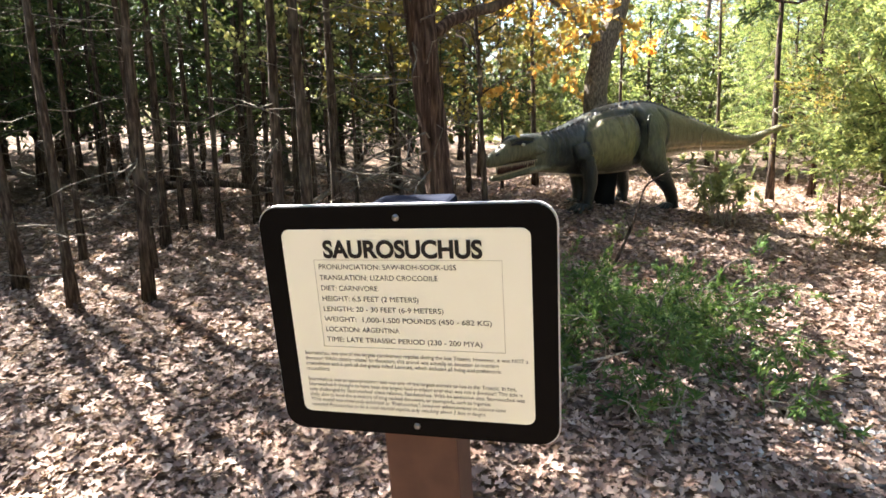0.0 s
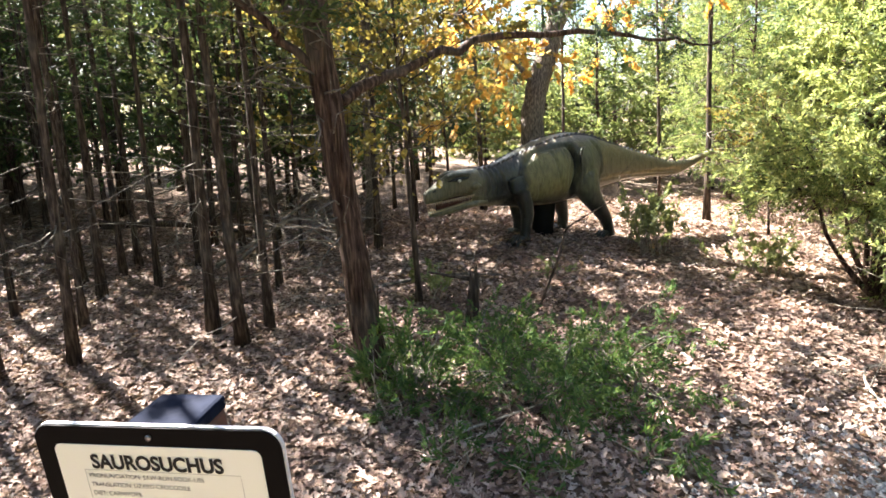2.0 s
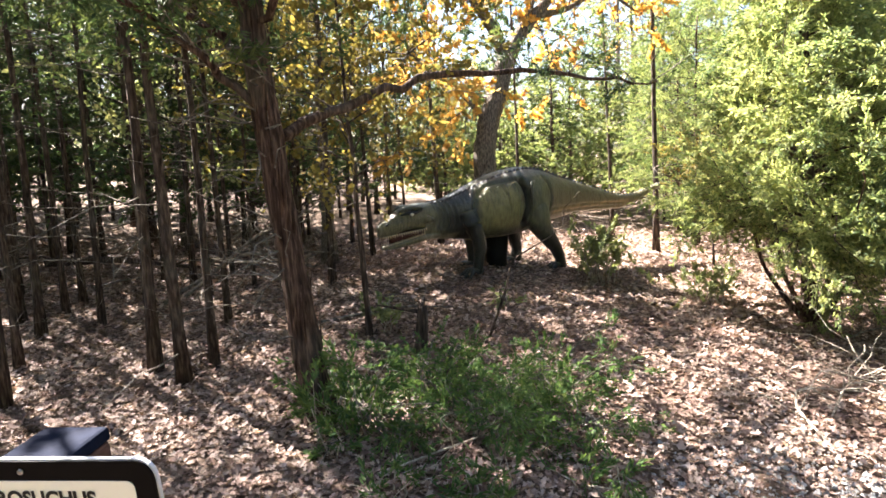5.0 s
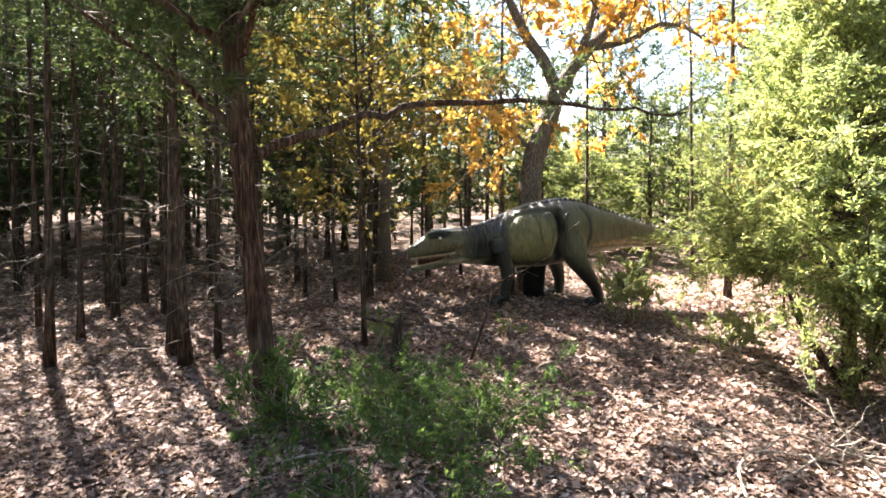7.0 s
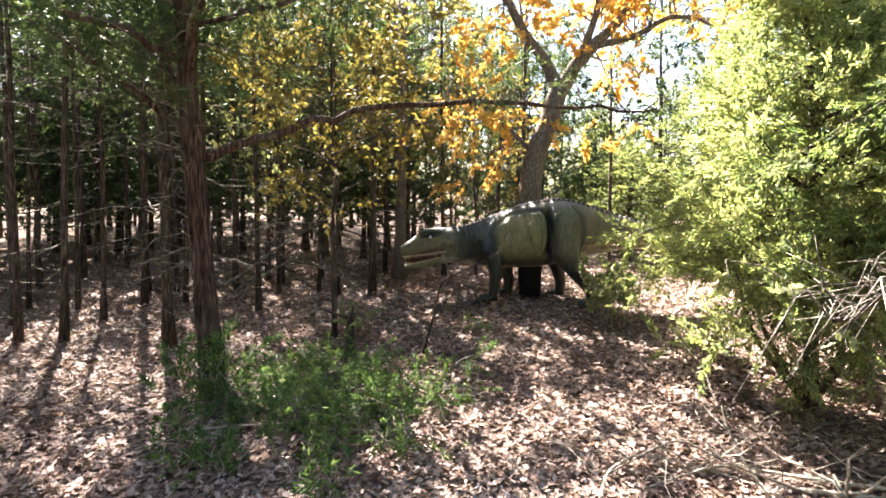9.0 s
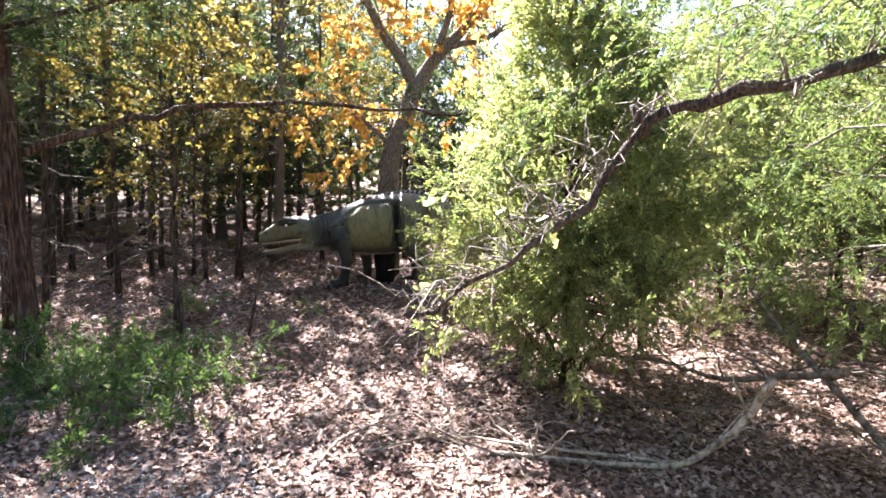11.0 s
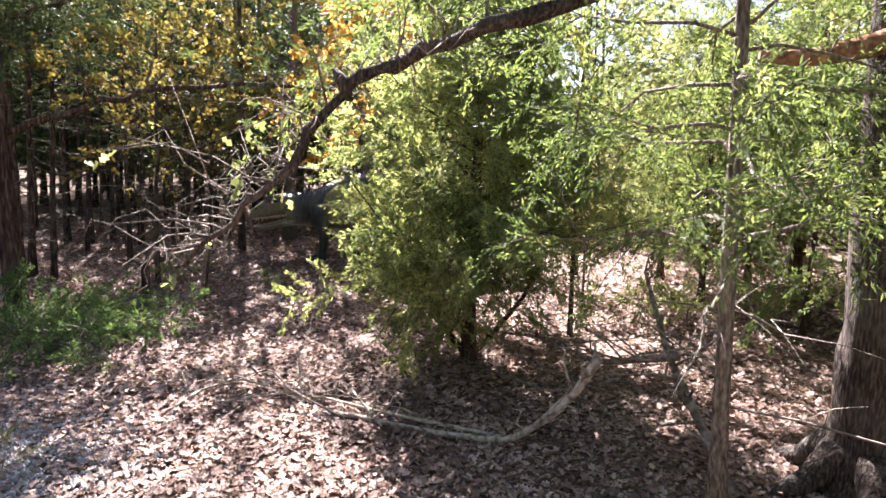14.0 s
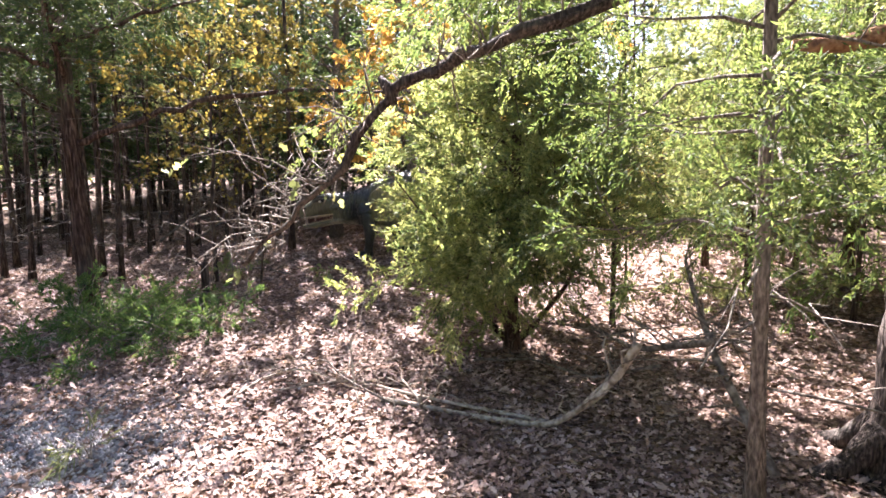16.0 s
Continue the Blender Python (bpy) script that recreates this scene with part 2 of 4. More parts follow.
class Geo:
    """Gathers the pieces of one mesh."""

    def __init__(self):
        self.v, self.f, self.mi, self.n = [], [], [], 0

    def add(self, v, f, mi=0):
        v = np.asarray(v, float).reshape(-1, 3)
        self.v.append(v)
        self.f += [tuple(int(i) + self.n for i in q) for q in f]
        self.mi += [mi] * len(f)
        self.n += len(v)
        return self

    def tube(self, pts, radii, sides=8, rough=0.0, seed=0, mi=0, squash=1.0):
        """A tapered round limb along a line of points, with capped ends."""
        p, r = np.asarray(pts, float), np.asarray(radii, float)
        rng = np.random.default_rng(seed)
        d = np.gradient(p, axis=0)
        d /= np.linalg.norm(d, axis=1)[:, None] + 1e-9
        up = np.where(np.abs(d[:, 2:3]) > 0.9, [[1.0, 0, 0]], [[0, 0, 1.0]])
        a = np.cross(d, up)
        a /= np.linalg.norm(a, axis=1)[:, None] + 1e-9
        for i in range(1, len(a)):
            a[i] -= d[i] * (a[i] @ d[i])
            if a[i] @ a[i - 1] < 0:
                a[i] = -a[i]
            a[i] /= np.linalg.norm(a[i]) + 1e-9
        c = np.cross(d, a)
        th = np.linspace(0, 2 * math.pi, sides, endpoint=False)
        ridge = 1 + rough * (rng.random(sides)[None] - 0.5) * 1.4 + rough * (rng.random((len(p), sides)) - 0.5)
        rr = r[:, None] * (ridge if rough else np.ones((len(p), sides)))
        v = p[:, None] + rr[..., None] * (np.cos(th)[None, :, None] * a[:, None] + squash * np.sin(th)[None, :, None] * c[:, None])
        n = len(p)
        f = [(i * sides + j, i * sides + (j + 1) % sides, (i + 1) * sides + (j + 1) % sides, (i + 1) * sides + j) for i in range(n - 1) for j in range(sides)]
        f += [tuple(range(sides - 1, -1, -1)), tuple(range((n - 1) * sides, n * sides))]
        return self.add(v, f, mi)

    def box(self, lo, hi, mi=0):
        (x0, y0, z0), (x1, y1, z1) = lo, hi
        v = [(x, y, z) for x in (x0, x1) for y in (y0, y1) for z in (z0, z1)]
        return self.add(v, [(0, 1, 3, 2), (4, 6, 7, 5), (0, 4, 5, 1), (2, 3, 7, 6), (0, 2, 6, 4), (1, 5, 7, 3)], mi)

    def mesh(self, name, mats, smooth=True):
        me = bpy.data.meshes.new(name)
        me.from_pydata(np.concatenate(self.v).tolist(), [], self.f)
        for m in mats if isinstance(mats, (list, tuple)) else [mats]:
            me.materials.append(m)
        me.polygons.foreach_set("material_index", self.mi)
        me.polygons.foreach_set("use_smooth", [smooth] * len(me.polygons))
        me.update()
        return me


def put(name, geo, mats, parent=None, label="", smooth=True):
    """Links gathered geometry as one object, as a part where a parent is given."""
    ob = new(name, geo.mesh(name, mats, smooth) if isinstance(geo, Geo) else geo)
    if parent:
        ob.parent = parent
    return tagged(ob, label) if label else ob


def leaf_mesh(name, pos, dirs, length, width, material, rng, curl=0.0, lobes=False):
    """Many small leaves as one mesh: a diamond each, or a lobed blade of six corners."""
    n = len(pos)
    d = dirs / (np.linalg.norm(dirs, axis=1)[:, None] + 1e-9)
    s = np.cross(d, rng.normal(size=(n, 3)))
    s /= np.linalg.norm(s, axis=1)[:, None] + 1e-9
    u = np.cross(s, d)
    L, W = (np.broadcast_to(k, n)[:, None] for k in (length, width))
    if lobes:
        k = [pos, pos + d * L * 0.35 + s * W * 0.5 + u * L * curl, pos + d * L * 0.6 + s * W * 0.22, pos + d * L * 0.8 + s * W * 0.42 + u * L * curl,
             pos + d * L, pos + d * L * 0.75 - s * W * 0.45 + u * L * curl, pos + d * L * 0.55 - s * W * 0.2, pos + d * L * 0.3 - s * W * 0.5 + u * L * curl]
    else:
        k = [pos, pos + d * L * 0.45 + s * W * 0.5, pos + d * L, pos + d * L * 0.45 - s * W * 0.5]
    m = len(k)
    v = np.stack(k, 1).reshape(-1, 3)
    me = bpy.data.meshes.new(name)
    me.vertices.add(len(v))
    me.vertices.foreach_set("co", v.ravel())
    me.loops.add(n * m)
    me.loops.foreach_set("vertex_index", np.arange(n * m))
    me.polygons.add(n)
    me.polygons.foreach_set("loop_start", np.arange(n) * m)
    me.polygons.foreach_set("loop_total", np.full(n, m))
    me.materials.append(material)
    me.update(calc_edges=True)
    me.validate()
    return me


def bend(a, b, sag, n=6, rng=None, wob=0.0):
    """A bowed line from a to b."""
    t = np.linspace(0, 1, n)[:, None]
    p = np.asarray(a) * (1 - t) + np.asarray(b) * t
    p[:, 2] += sag * 4 * (t * (1 - t))[:, 0]
    if rng is not None and wob:
        w = rng.normal(scale=wob, size=(n, 3))
        w[0] = 0
        p += w
    return p


def sprays(lines, per_m, length, width, rng, spread=0.09, start=0.35, droop=-0.15, per_twig=26, fan=0.55):
    """Leaf places and directions along branch lines, thickest towards their tips."""
    P, D = [], []
    for ln in lines:
        seg = np.linalg.norm(np.diff(ln, axis=0), axis=1)
        tot = seg.sum()
        n = max(4, int(per_m * tot))
        # little twigs off the branch, each with its leaves
        tw = max(2, n // per_twig)
        t = start + (1 - start) * rng.random(tw) ** 0.8
        q = t * (len(ln) - 1)
        i = np.minimum(q.astype(int), len(ln) - 2)
        at = ln[i] + (q - i)[:, None] * (ln[i + 1] - ln[i])
        ax = (ln[i + 1] - ln[i]) / (seg[i][:, None] + 1e-9)
        td = ax * 1.0 + rng.normal(size=(tw, 3)) * fan + [0, 0, droop]
        td /= np.linalg.norm(td, axis=1)[:, None]
        tl = spread * (0.6 + 0.8 * rng.random(tw)) * 2.2
        k = rng.integers(0, tw, n)
        s = rng.random(n) ** 0.7
        P.append(at[k] + td[k] * (tl[k] * s)[:, None] + rng.normal(size=(n, 3)) * spread * 0.2 * (1.1 - s)[:, None])
        D.append(td[k] * 1.1 + rng.normal(size=(n, 3)) * 0.55)
    return np.concatenate(P), np.concatenate(D)


def tree(name, height, r0, seed, z0, reach, boughs, per_m, material, barkm, leaf=(0.07, 0.02), dead=0, lean=(0, 0), shape="cone", sides=9, droop=-0.15, rise=0.25, spread=0.1, sway=0.05, per_twig=26, fan=0.65, start=0.3):
    """A tree at the origin: trunk, dry lower branches, boughs and crown."""
    rng = np.random.default_rng(seed)
    root = new(name)
    zs = np.linspace(0, 1, 12)
    tr = np.stack([lean[0] * zs * height + np.cumsum(rng.normal(scale=sway, size=12)) * 0.6 * zs, lean[1] * zs * height + np.cumsum(rng.normal(scale=sway, size=12)) * 0.6 * zs, zs * height - 0.05], 1)
    rad = r0 * (1 - 0.85 * zs) * (1 + 0.5 * np.exp(-zs * 30)) + 0.004
    put("trunk", Geo().tube(tr, rad, sides, 0.18, seed), barkm, root)
    along = lambda z: np.array([np.interp(z, tr[:, 2], tr[:, k]) for k in range(3)])
    radius = lambda z: np.interp(z, tr[:, 2], rad)
    for k in range(dead):
        g = Geo()
        z = rng.uniform(0.35, max(z0 + 0.6, 1.4))
        a = rng.uniform(0, 6.28)
        L = rng.uniform(0.3, 1.3)
        b0 = along(z)
        ln = bend(b0, b0 + [L * math.cos(a), L * math.sin(a), rng.uniform(-0.25, 0.3)], rng.uniform(-0.05, 0.08), 5, rng, 0.03)
        w = radius(z) * 0.22
        g.tube(ln, np.linspace(w, 0.002, 5), 4)
        for j in range(3):
            c = ln[rng.integers(1, 4)]
            g.tube(bend(c, c + rng.normal(size=3) * 0.17, 0.02, 3), [w * 0.4, w * 0.3, 0.001], 3)
        put("dry_branch", g, DEAD_WOOD, root)
    g, lines = Geo(), []
    for k in range(boughs):
        h = (k + rng.random()) / boughs
        z = z0 + (height - z0) * h
        prof = {"cone": (1 - h) ** 0.8 + 0.1, "round": math.sqrt(max(0.05, 1 - (2 * h - 0.9) ** 2)), "bush": 0.72 + 0.4 * math.sin(math.pi * min(1, h + 0.15))}[shape]
        a = k * 2.4 + rng.uniform(-0.5, 0.5)
        L = reach * prof * rng.uniform(0.65, 1.15)
        b0 = along(z)
        tip = b0 + [L * math.cos(a), L * math.sin(a), L * rng.uniform(rise - 0.3, rise + 0.25)]
        ln = bend(b0, tip, 0.08 * L, 6, rng, 0.03 * L)
        w = max(0.006, radius(z) * 0.38)
        g.tube(ln, np.linspace(w, 0.002, 6), 5)
        lines.append(ln)
        for j in range(3):
            c = ln[2 + j]
            e = c + (tip - b0) * rng.uniform(0.25, 0.5) + rng.normal(size=3) * L * 0.22
            l2 = bend(c, e, 0.03, 4, rng, 0.02)
            g.tube(l2, np.linspace(w * 0.45, 0.0015, 4), 3)
            lines.append(l2)
    tagged(put("branchwork", g, barkm, root), kind="stuff")
    P, D = sprays(lines, per_m, *leaf, rng, spread, start, droop, per_twig, fan)
    tagged(put("crown", leaf_mesh("crown", P, D, leaf[0] * rng.uniform(0.6, 1.2, len(P)), leaf[1], material, rng), None, root), kind="stuff")
    return root


def stand(ob, x, y, turn=0.0, size=1.0, tall=None):
    """Plants a thing on the ground."""
    ob.matrix_basis = pose(x, y, float(gz(x, y)) - 0.01, -3.5, 0, 0) @ pose(0, 0, 0, 0, 0, turn) @ Matrix.Diagonal((size, size, tall or size, 1))
    return ob


def again(ob, x, y, turn=0.0, size=1.0, tall=None):
    c = copy_thing(ob, Matrix())
    return stand(c, x, y, turn, size, tall)


# ---- the ground ----
g = Geo()
xs = np.concatenate([np.linspace(-60, -6, 28), np.linspace(-5.5, 9.5, 110), np.linspace(10, 70, 28)])
ys = np.concatenate([np.linspace(-60, -2, 24), np.linspace(-1.5, 9.5, 90), np.linspace(10, 90, 30)])
X, Y = np.meshgrid(xs, ys)
rng = np.random.default_rng(3)
near = (np.abs(X - 2) < 8) & (np.abs(Y - 4) < 6)
Z = gz(X, Y) + near * rng.normal(scale=0.008, size=X.shape)
w = len(xs)
g.add(np.stack([X, Y, Z], -1), [(j * w + i, j * w + i + 1, (j + 1) * w + i + 1, (j + 1) * w + i) for j in range(len(ys) - 1) for i in range(w - 1)])
tagged(put("ground", g, GROUND), "brown forest floor covered with dry leaves", "ground", kind="structure")


def litter(n, x0, x1, y0, y1, size, seed, name):
    rng = np.random.default_rng(seed)
    x, y = rng.uniform(x0, x1, n), rng.uniform(y0, y1, n)
    keep = rng.random(n) > 0.93 * np.exp(-((x - 2.2) ** 2 / 0.55 + (y - 1.7) ** 2 / 0.4))
    x, y = x[keep], y[keep]
    n = len(x)
    a, L = rng.uniform(0, 6.28, n), size * rng.uniform(0.55, 1.25, n)
    D = np.stack([np.cos(a), np.sin(a), rng.normal(scale=0.3, size=n)], 1)
    P = np.stack([x, y, gz(x, y) + 0.004 + np.abs(rng.normal(scale=0.014, size=n))], 1)
    # leaves lie nearly flat
    me = flat_leaves(name, P, D, L, L * rng.uniform(0.45, 0.75, n), rng)
    tagged(put(name, me, None), "dry fallen brown oak leaves covering the ground", "leaf litter", kind="stuff")


def flat_leaves(name, P, D, L, W, rng):
    n = len(P)
    d = D / np.linalg.norm(D, axis=1)[:, None]
    s = np.cross([0, 0, 1.0], d)
    s /= np.linalg.norm(s, axis=1)[:, None]
    s = s + np.array([0, 0, 1.0]) * rng.normal(scale=0.35, size=n)[:, None]
    L, W = L[:, None], W[:, None]
    up = np.array([0, 0, 1.0]) * L * rng.uniform(0.02, 0.2, n)[:, None]
    k = [P, P + d * L * 0.28 + s * W * 0.42 + up, P + d * L * 0.45 + s * W * 0.2, P + d * L * 0.66 + s * W * 0.5 + up, P + d * L * 0.8 + s * W * 0.16, P + d * L + up * 0.6,
         P + d * L * 0.8 - s * W * 0.16, P + d * L * 0.66 - s * W * 0.5 + up, P + d * L * 0.45 - s * W * 0.2, P + d * L * 0.28 - s * W * 0.42 + up]
    c = P + d * L * 0.5
    v = np.stack(k + [c], 1).reshape(-1, 3)
    me = bpy.data.meshes.new(name)
    base = np.arange(n)[:, None] * 11
    q = [(0, 1, 2, 10), (2, 3, 4, 10), (4, 5, 6, 10), (6, 7, 8, 10), (8, 9, 0, 10)]
    idx = np.concatenate([base + np.array(t)[None] for t in q], 1).ravel()
    me.vertices.add(len(v))
    me.vertices.foreach_set("co", v.ravel())
    me.loops.add(len(idx))
    me.loops.foreach_set("vertex_index", idx)
    me.polygons.add(n * 5)
    me.polygons.foreach_set("loop_start", np.arange(n * 5) * 4)
    me.polygons.foreach_set("loop_total", np.full(n * 5, 4))
    me.materials.append(LITTER)
    me.update(calc_edges=True)
    return me


litter(88000, -3.2, 7.5, 0.8, 4.6, 0.045, 11, "leaf_litter")
litter(56000, -5.0, 8.5, 4.6, 9.0, 0.052, 12, "leaf_litter")

g = Geo()
rng = np.random.default_rng(5)
for k in range(5200):
    x, y = rng.normal(2.2, 0.5), rng.normal(1.7, 0.4)
    s = rng.uniform(0.007, 0.019)
    c = np.array([x, y, float(gz(x, y)) + 0.006])
    g.add(c + s * np.array([(1, 0, 0), (-1, 0.2, 0), (0.1, 1, 0), (0, -1, 0.1), (0.2, 0, 0.8), (0, 0, -0.8)]) * rng.uniform(0.7, 1.2, (6, 1)), [(0, 2, 4), (2, 1, 4), (1, 3, 4), (3, 0, 4), (2, 0, 5), (1, 2, 5), (3, 1, 5), (0, 3, 5)])
tagged(put("gravel", g, GRAVEL, smooth=False), "grey gravel showing through the dry leaves", "gravel", kind="stuff")


# ---- the sign on its post ----
def rounded(w, h, r, z, n=6):
    pts = []
    for cx, cz, a0 in ((w / 2 - r, h / 2 - r, 0), (-w / 2 + r, h / 2 - r, 90), (-w / 2 + r, -h / 2 + r, 180), (w / 2 - r, -h / 2 + r, 270)):
        for k in range(n + 1):
            a = radians(a0 + 90 * k / n)
            pts.append((cx + r * math.cos(a), z, cz + r * math.sin(a)))
    return pts


def slab(w, h, r, front, back):
    """A panel with rounded corners, facing -y."""
    g = Geo()
    a, b = rounded(w, h, r, front), rounded(w, h, r, back)
    n = len(a)
    return g.add(a + b, [tuple(range(n - 1, -1, -1))[::-1], tuple(range(2 * n - 1, n - 1, -1))] + [(i, n + i, n + (i + 1) % n, (i + 1) % n) for i in range(n)])


sign = new("information_sign")
tagged(sign, "black framed information sign with cream sheet on a brown wooden post", "sign")
sign.matrix_basis = pose(-0.116, 0.819, 1.012, 2.81, -1.75, -12.63)
put("edge", slab(0.414, 0.346, 0.03, -0.001, 0.006), EDGE_WHITE, sign, "thin white panel edge", smooth=False)
put("panel", slab(0.41, 0.342, 0.029, -0.004, 0.005), FRAME_BLACK, sign, "glossy black panel", smooth=False)
put("sheet", slab(0.345, 0.28, 0.012, -0.0052, -0.003), PAPER, sign, "cream printed sheet", smooth=False)
for sx, sz in ((-0.004, 0.155), (0.002, -0.155)):
    put("screw", Geo().tube([(sx, -0.0065, sz), (sx, -0.003, sz)], [0.0045, 0.005], 10), STEEL, sign, "small steel screw")


def words(text, x, z, size, m, stretch=1.0, bold=0.0, slant=0.0):
    cu = bpy.data.curves.new("text", "FONT")
    cu.body, cu.size, cu.shear, cu.offset = text, size, slant, bold
    ob = bpy.data.objects.new("text", cu)
    scene.collection.objects.link(ob)
    me = bpy.data.meshes.new_from_object(ob.evaluated_get(bpy.context.evaluated_depsgraph_get()))
    bpy.data.objects.remove(ob)
    wide = max((v.co.x for v in me.vertices), default=0.1)
    s = stretch / wide if stretch > 0 else 1.0
    me.transform(Matrix.Translation((x, -0.0062, z * 1.077)) @ Euler((radians(90), 0, 0)).to_matrix().to_4x4() @ Matrix.Diagonal((s, 1, 1, 1)))
    me.materials.append(m)
    return put("lettering", me, None, sign)


words("SAUROSUCHUS", -0.112, 0.0935, 0.0335, INK, 0.222, 0.0013)
ROWS_OF_TEXT = (("PRONUNCIATION: SAW-ROH-SOOK-USS", 0.196), ("TRANSLATION: LIZARD CROCODILE", 0.17), ("DIET: CARNIVORE", 0.084), ("HEIGHT: 6.5 FEET (2 METERS)", 0.141),
                ("LENGTH: 20 - 30 FEET (6-9 METERS)", 0.175), ("WEIGHT:  1,000-1,500 POUNDS (450 - 682 KG)", 0.24), ("LOCATION: ARGENTINA", 0.11), ("TIME: LATE TRIASSIC PERIOD (230 - 200 MYA)", 0.226))
for k, (line, wide) in enumerate(ROWS_OF_TEXT):
    words(line, -0.122, 0.0775 - 0.0144 * k, 0.0105, GREY_INK, wide)
BLOCK = (("Saurosuchus was one of the largest carnivorous reptiles during the late Triassic. However, it was NOT a", 0.325),
         ("dinosaur! While closely related to dinosaurs, this animal was actually an ancestor to modern", 0.285),
         ("crocodilians and is part of the group called Loricata, which includes all living and prehistoric", 0.288),
         ("crocodilians.", 0.037), ("", 0),
         ("Saurosuchus was an apex predator, and was one of the largest animals to live in the Triassic. In fact,", 0.308),
         ("Saurosuchus is thought to have been the largest land predator ever that was not a dinosaur! This title is", 0.316),
         ("only challenged by Saurosuchus' close relative, Fasolasuchus. With its awesome size, Saurosuchus was", 0.319),
         ("likely able to hunt the ancestors of long necked dinosaurs, or sauropods, such as Ingentia.", 0.272),
         ("*This model was previously exhibited as \"Postosuchus\"; however advancements in science have", 0.292),
         ("revealed Postosuchus to be a small bipedal reptile, only reaching about 3 feet in height.", 0.264))
for k, (line, wide) in enumerate(BLOCK):
    if line:
        words(line, -0.16, -0.0435 - 0.0078 * k, 0.0082, GREY_INK, wide, 0, 0.3 if k > 8 else 0.0)
for lo, hi in (((-0.128, 0.0895), (0.135, 0.0901)), ((-0.128, -0.0312), (0.135, -0.0306)), ((-0.128, -0.0307), (-0.1275, 0.0895)), ((0.1345, -0.0307), (0.135, 0.0895))):
    put("rule", Geo().box((lo[0], -0.0058, lo[1] * 1.077), (hi[0], -0.0052, hi[1] * 1.077)), LINE_GREY, sign, smooth=False)
post = Geo()
post.box((-0.056, 0.008, -1.05), (0.056, 0.105, 0.142))
po = put("post", post, POST_BROWN, sign, "brown stained square wooden post", smooth=False)
cap = put("post_cap", Geo().box((-0.058, 0.006, 0.142), (0.058, 0.108, 0.166)), CAP_BLUE, sign, "worn blue-black cap", smooth=False)
for ob, wdt in ((po, 0.006), (cap, 0.006)):
    bv = ob.modifiers.new("bevel", "BEVEL")
    bv.width, bv.segments = wdt, 2


# ---- the reptile statue: one mesh ----
def to_line(u, z, line):
    """Distance in the side view from each point to a broken line."""
    best = np.full(u.shape, 9.0)
    for (a0, b0), (a1, b1) in zip(line[:-1], line[1:]):
        da, db = a1 - a0, b1 - b0
        t = np.clip(((u - a0) * da + (z - b0) * db) / (da * da + db * db), 0, 1)
        best = np.minimum(best, np.hypot(u - a0 - t * da, z - b0 - t * db))
    return best


def loft(g, stations, sides=22, mi=0, power=2.3, step=0.03, carve=None):
    """Rings of (u, top, bottom, half width) joined along u; carve gives the relief of the skin."""
    st = np.asarray(stations, float)
    uu = np.linspace(st[0, 0], st[-1, 0], max(12, int((st[-1, 0] - st[0, 0]) / step)))
    th = np.linspace(0, 2 * math.pi, sides, endpoint=False)
    k = max(2, int(0.06 / step))
    sm = lambda j: np.convolve(np.pad(np.interp(uu, st[:, 0], st[:, j]), k, "edge"), np.ones(2 * k + 1) / (2 * k + 1), "valid")
    top, bot, half = sm(1), sm(2), sm(3)
    c, s = np.cos(th), np.sin(th)
    cx, sx = np.sign(c) * np.abs(c) ** (2 / power), np.sign(s) * np.abs(s) ** (2 / power)
    v = np.stack([np.repeat(uu[:, None], sides, 1), half[:, None] * cx[None], ((top + bot) / 2)[:, None] + ((top - bot) / 2)[:, None] * sx[None]], -1)
    if carve:
        d = carve(v[..., 0], v[..., 2])
        v[..., 1] += d * cx[None]
        v[..., 2] += d * sx[None] * 0.6
    n = len(uu)
    f = [(i * sides + j, (i + 1) * sides + j, (i + 1) * sides + (j + 1) % sides, i * sides + (j + 1) % sides) for i in range(n - 1) for j in range(sides)]
    f += [tuple(range(sides)), tuple(range(n * sides - 1, (n - 1) * sides - 1, -1))]
    g.add(v, f, mi)


# creases of the skin in the side view, with their depth and width
CREASES = [([(0.84, 0.92), (0.87, 1.06), (0.91, 1.17), (1.04, 1.275), (1.2, 1.31), (1.36, 1.325), (1.42, 1.28)], 0.018, 0.016),
           ([(1.19, 1.27), (1.225, 1.15), (1.25, 1.0)], 0.012, 0.009), ([(1.04, 0.95), (1.06, 0.84)], 0.009, 0.009), ([(1.33, 1.28), (1.38, 1.1), (1.36, 0.95)], 0.008, 0.012),
           ([(1.42, 1.3), (1.45, 1.18), (1.46, 1.05), (1.42, 0.88)], 0.045, 0.03), ([(1.69, 1.34), (1.755, 1.25), (1.785, 1.16), (1.765, 0.98)], 0.016, 0.013),
           ([(1.8, 1.0), (2.3, 0.997), (2.9, 0.965)], 0.008, 0.009), ([(1.8, 0.95), (2.3, 0.95), (2.9, 0.93)], 0.008, 0.009), ([(1.5, 1.14), (1.56, 1.15), (1.6, 1.12)], 0.01, 0.008)]
CREASES += [([(0.475 + 0.05 * k, 1.12 + 0.012 * k), (0.5 + 0.05 * k, 1.05), (0.505 + 0.05 * k, 0.96), (0.49 + 0.05 * k, 0.9)], 0.013, 0.009) for k in range(5)]
CREASES += [([(0.72 + 0.02 * k, 0.93 + 0.035 * k), (0.8, 0.95 + 0.03 * k), (0.88, 0.925 + 0.03 * k)], 0.011, 0.008) for k in range(4)]
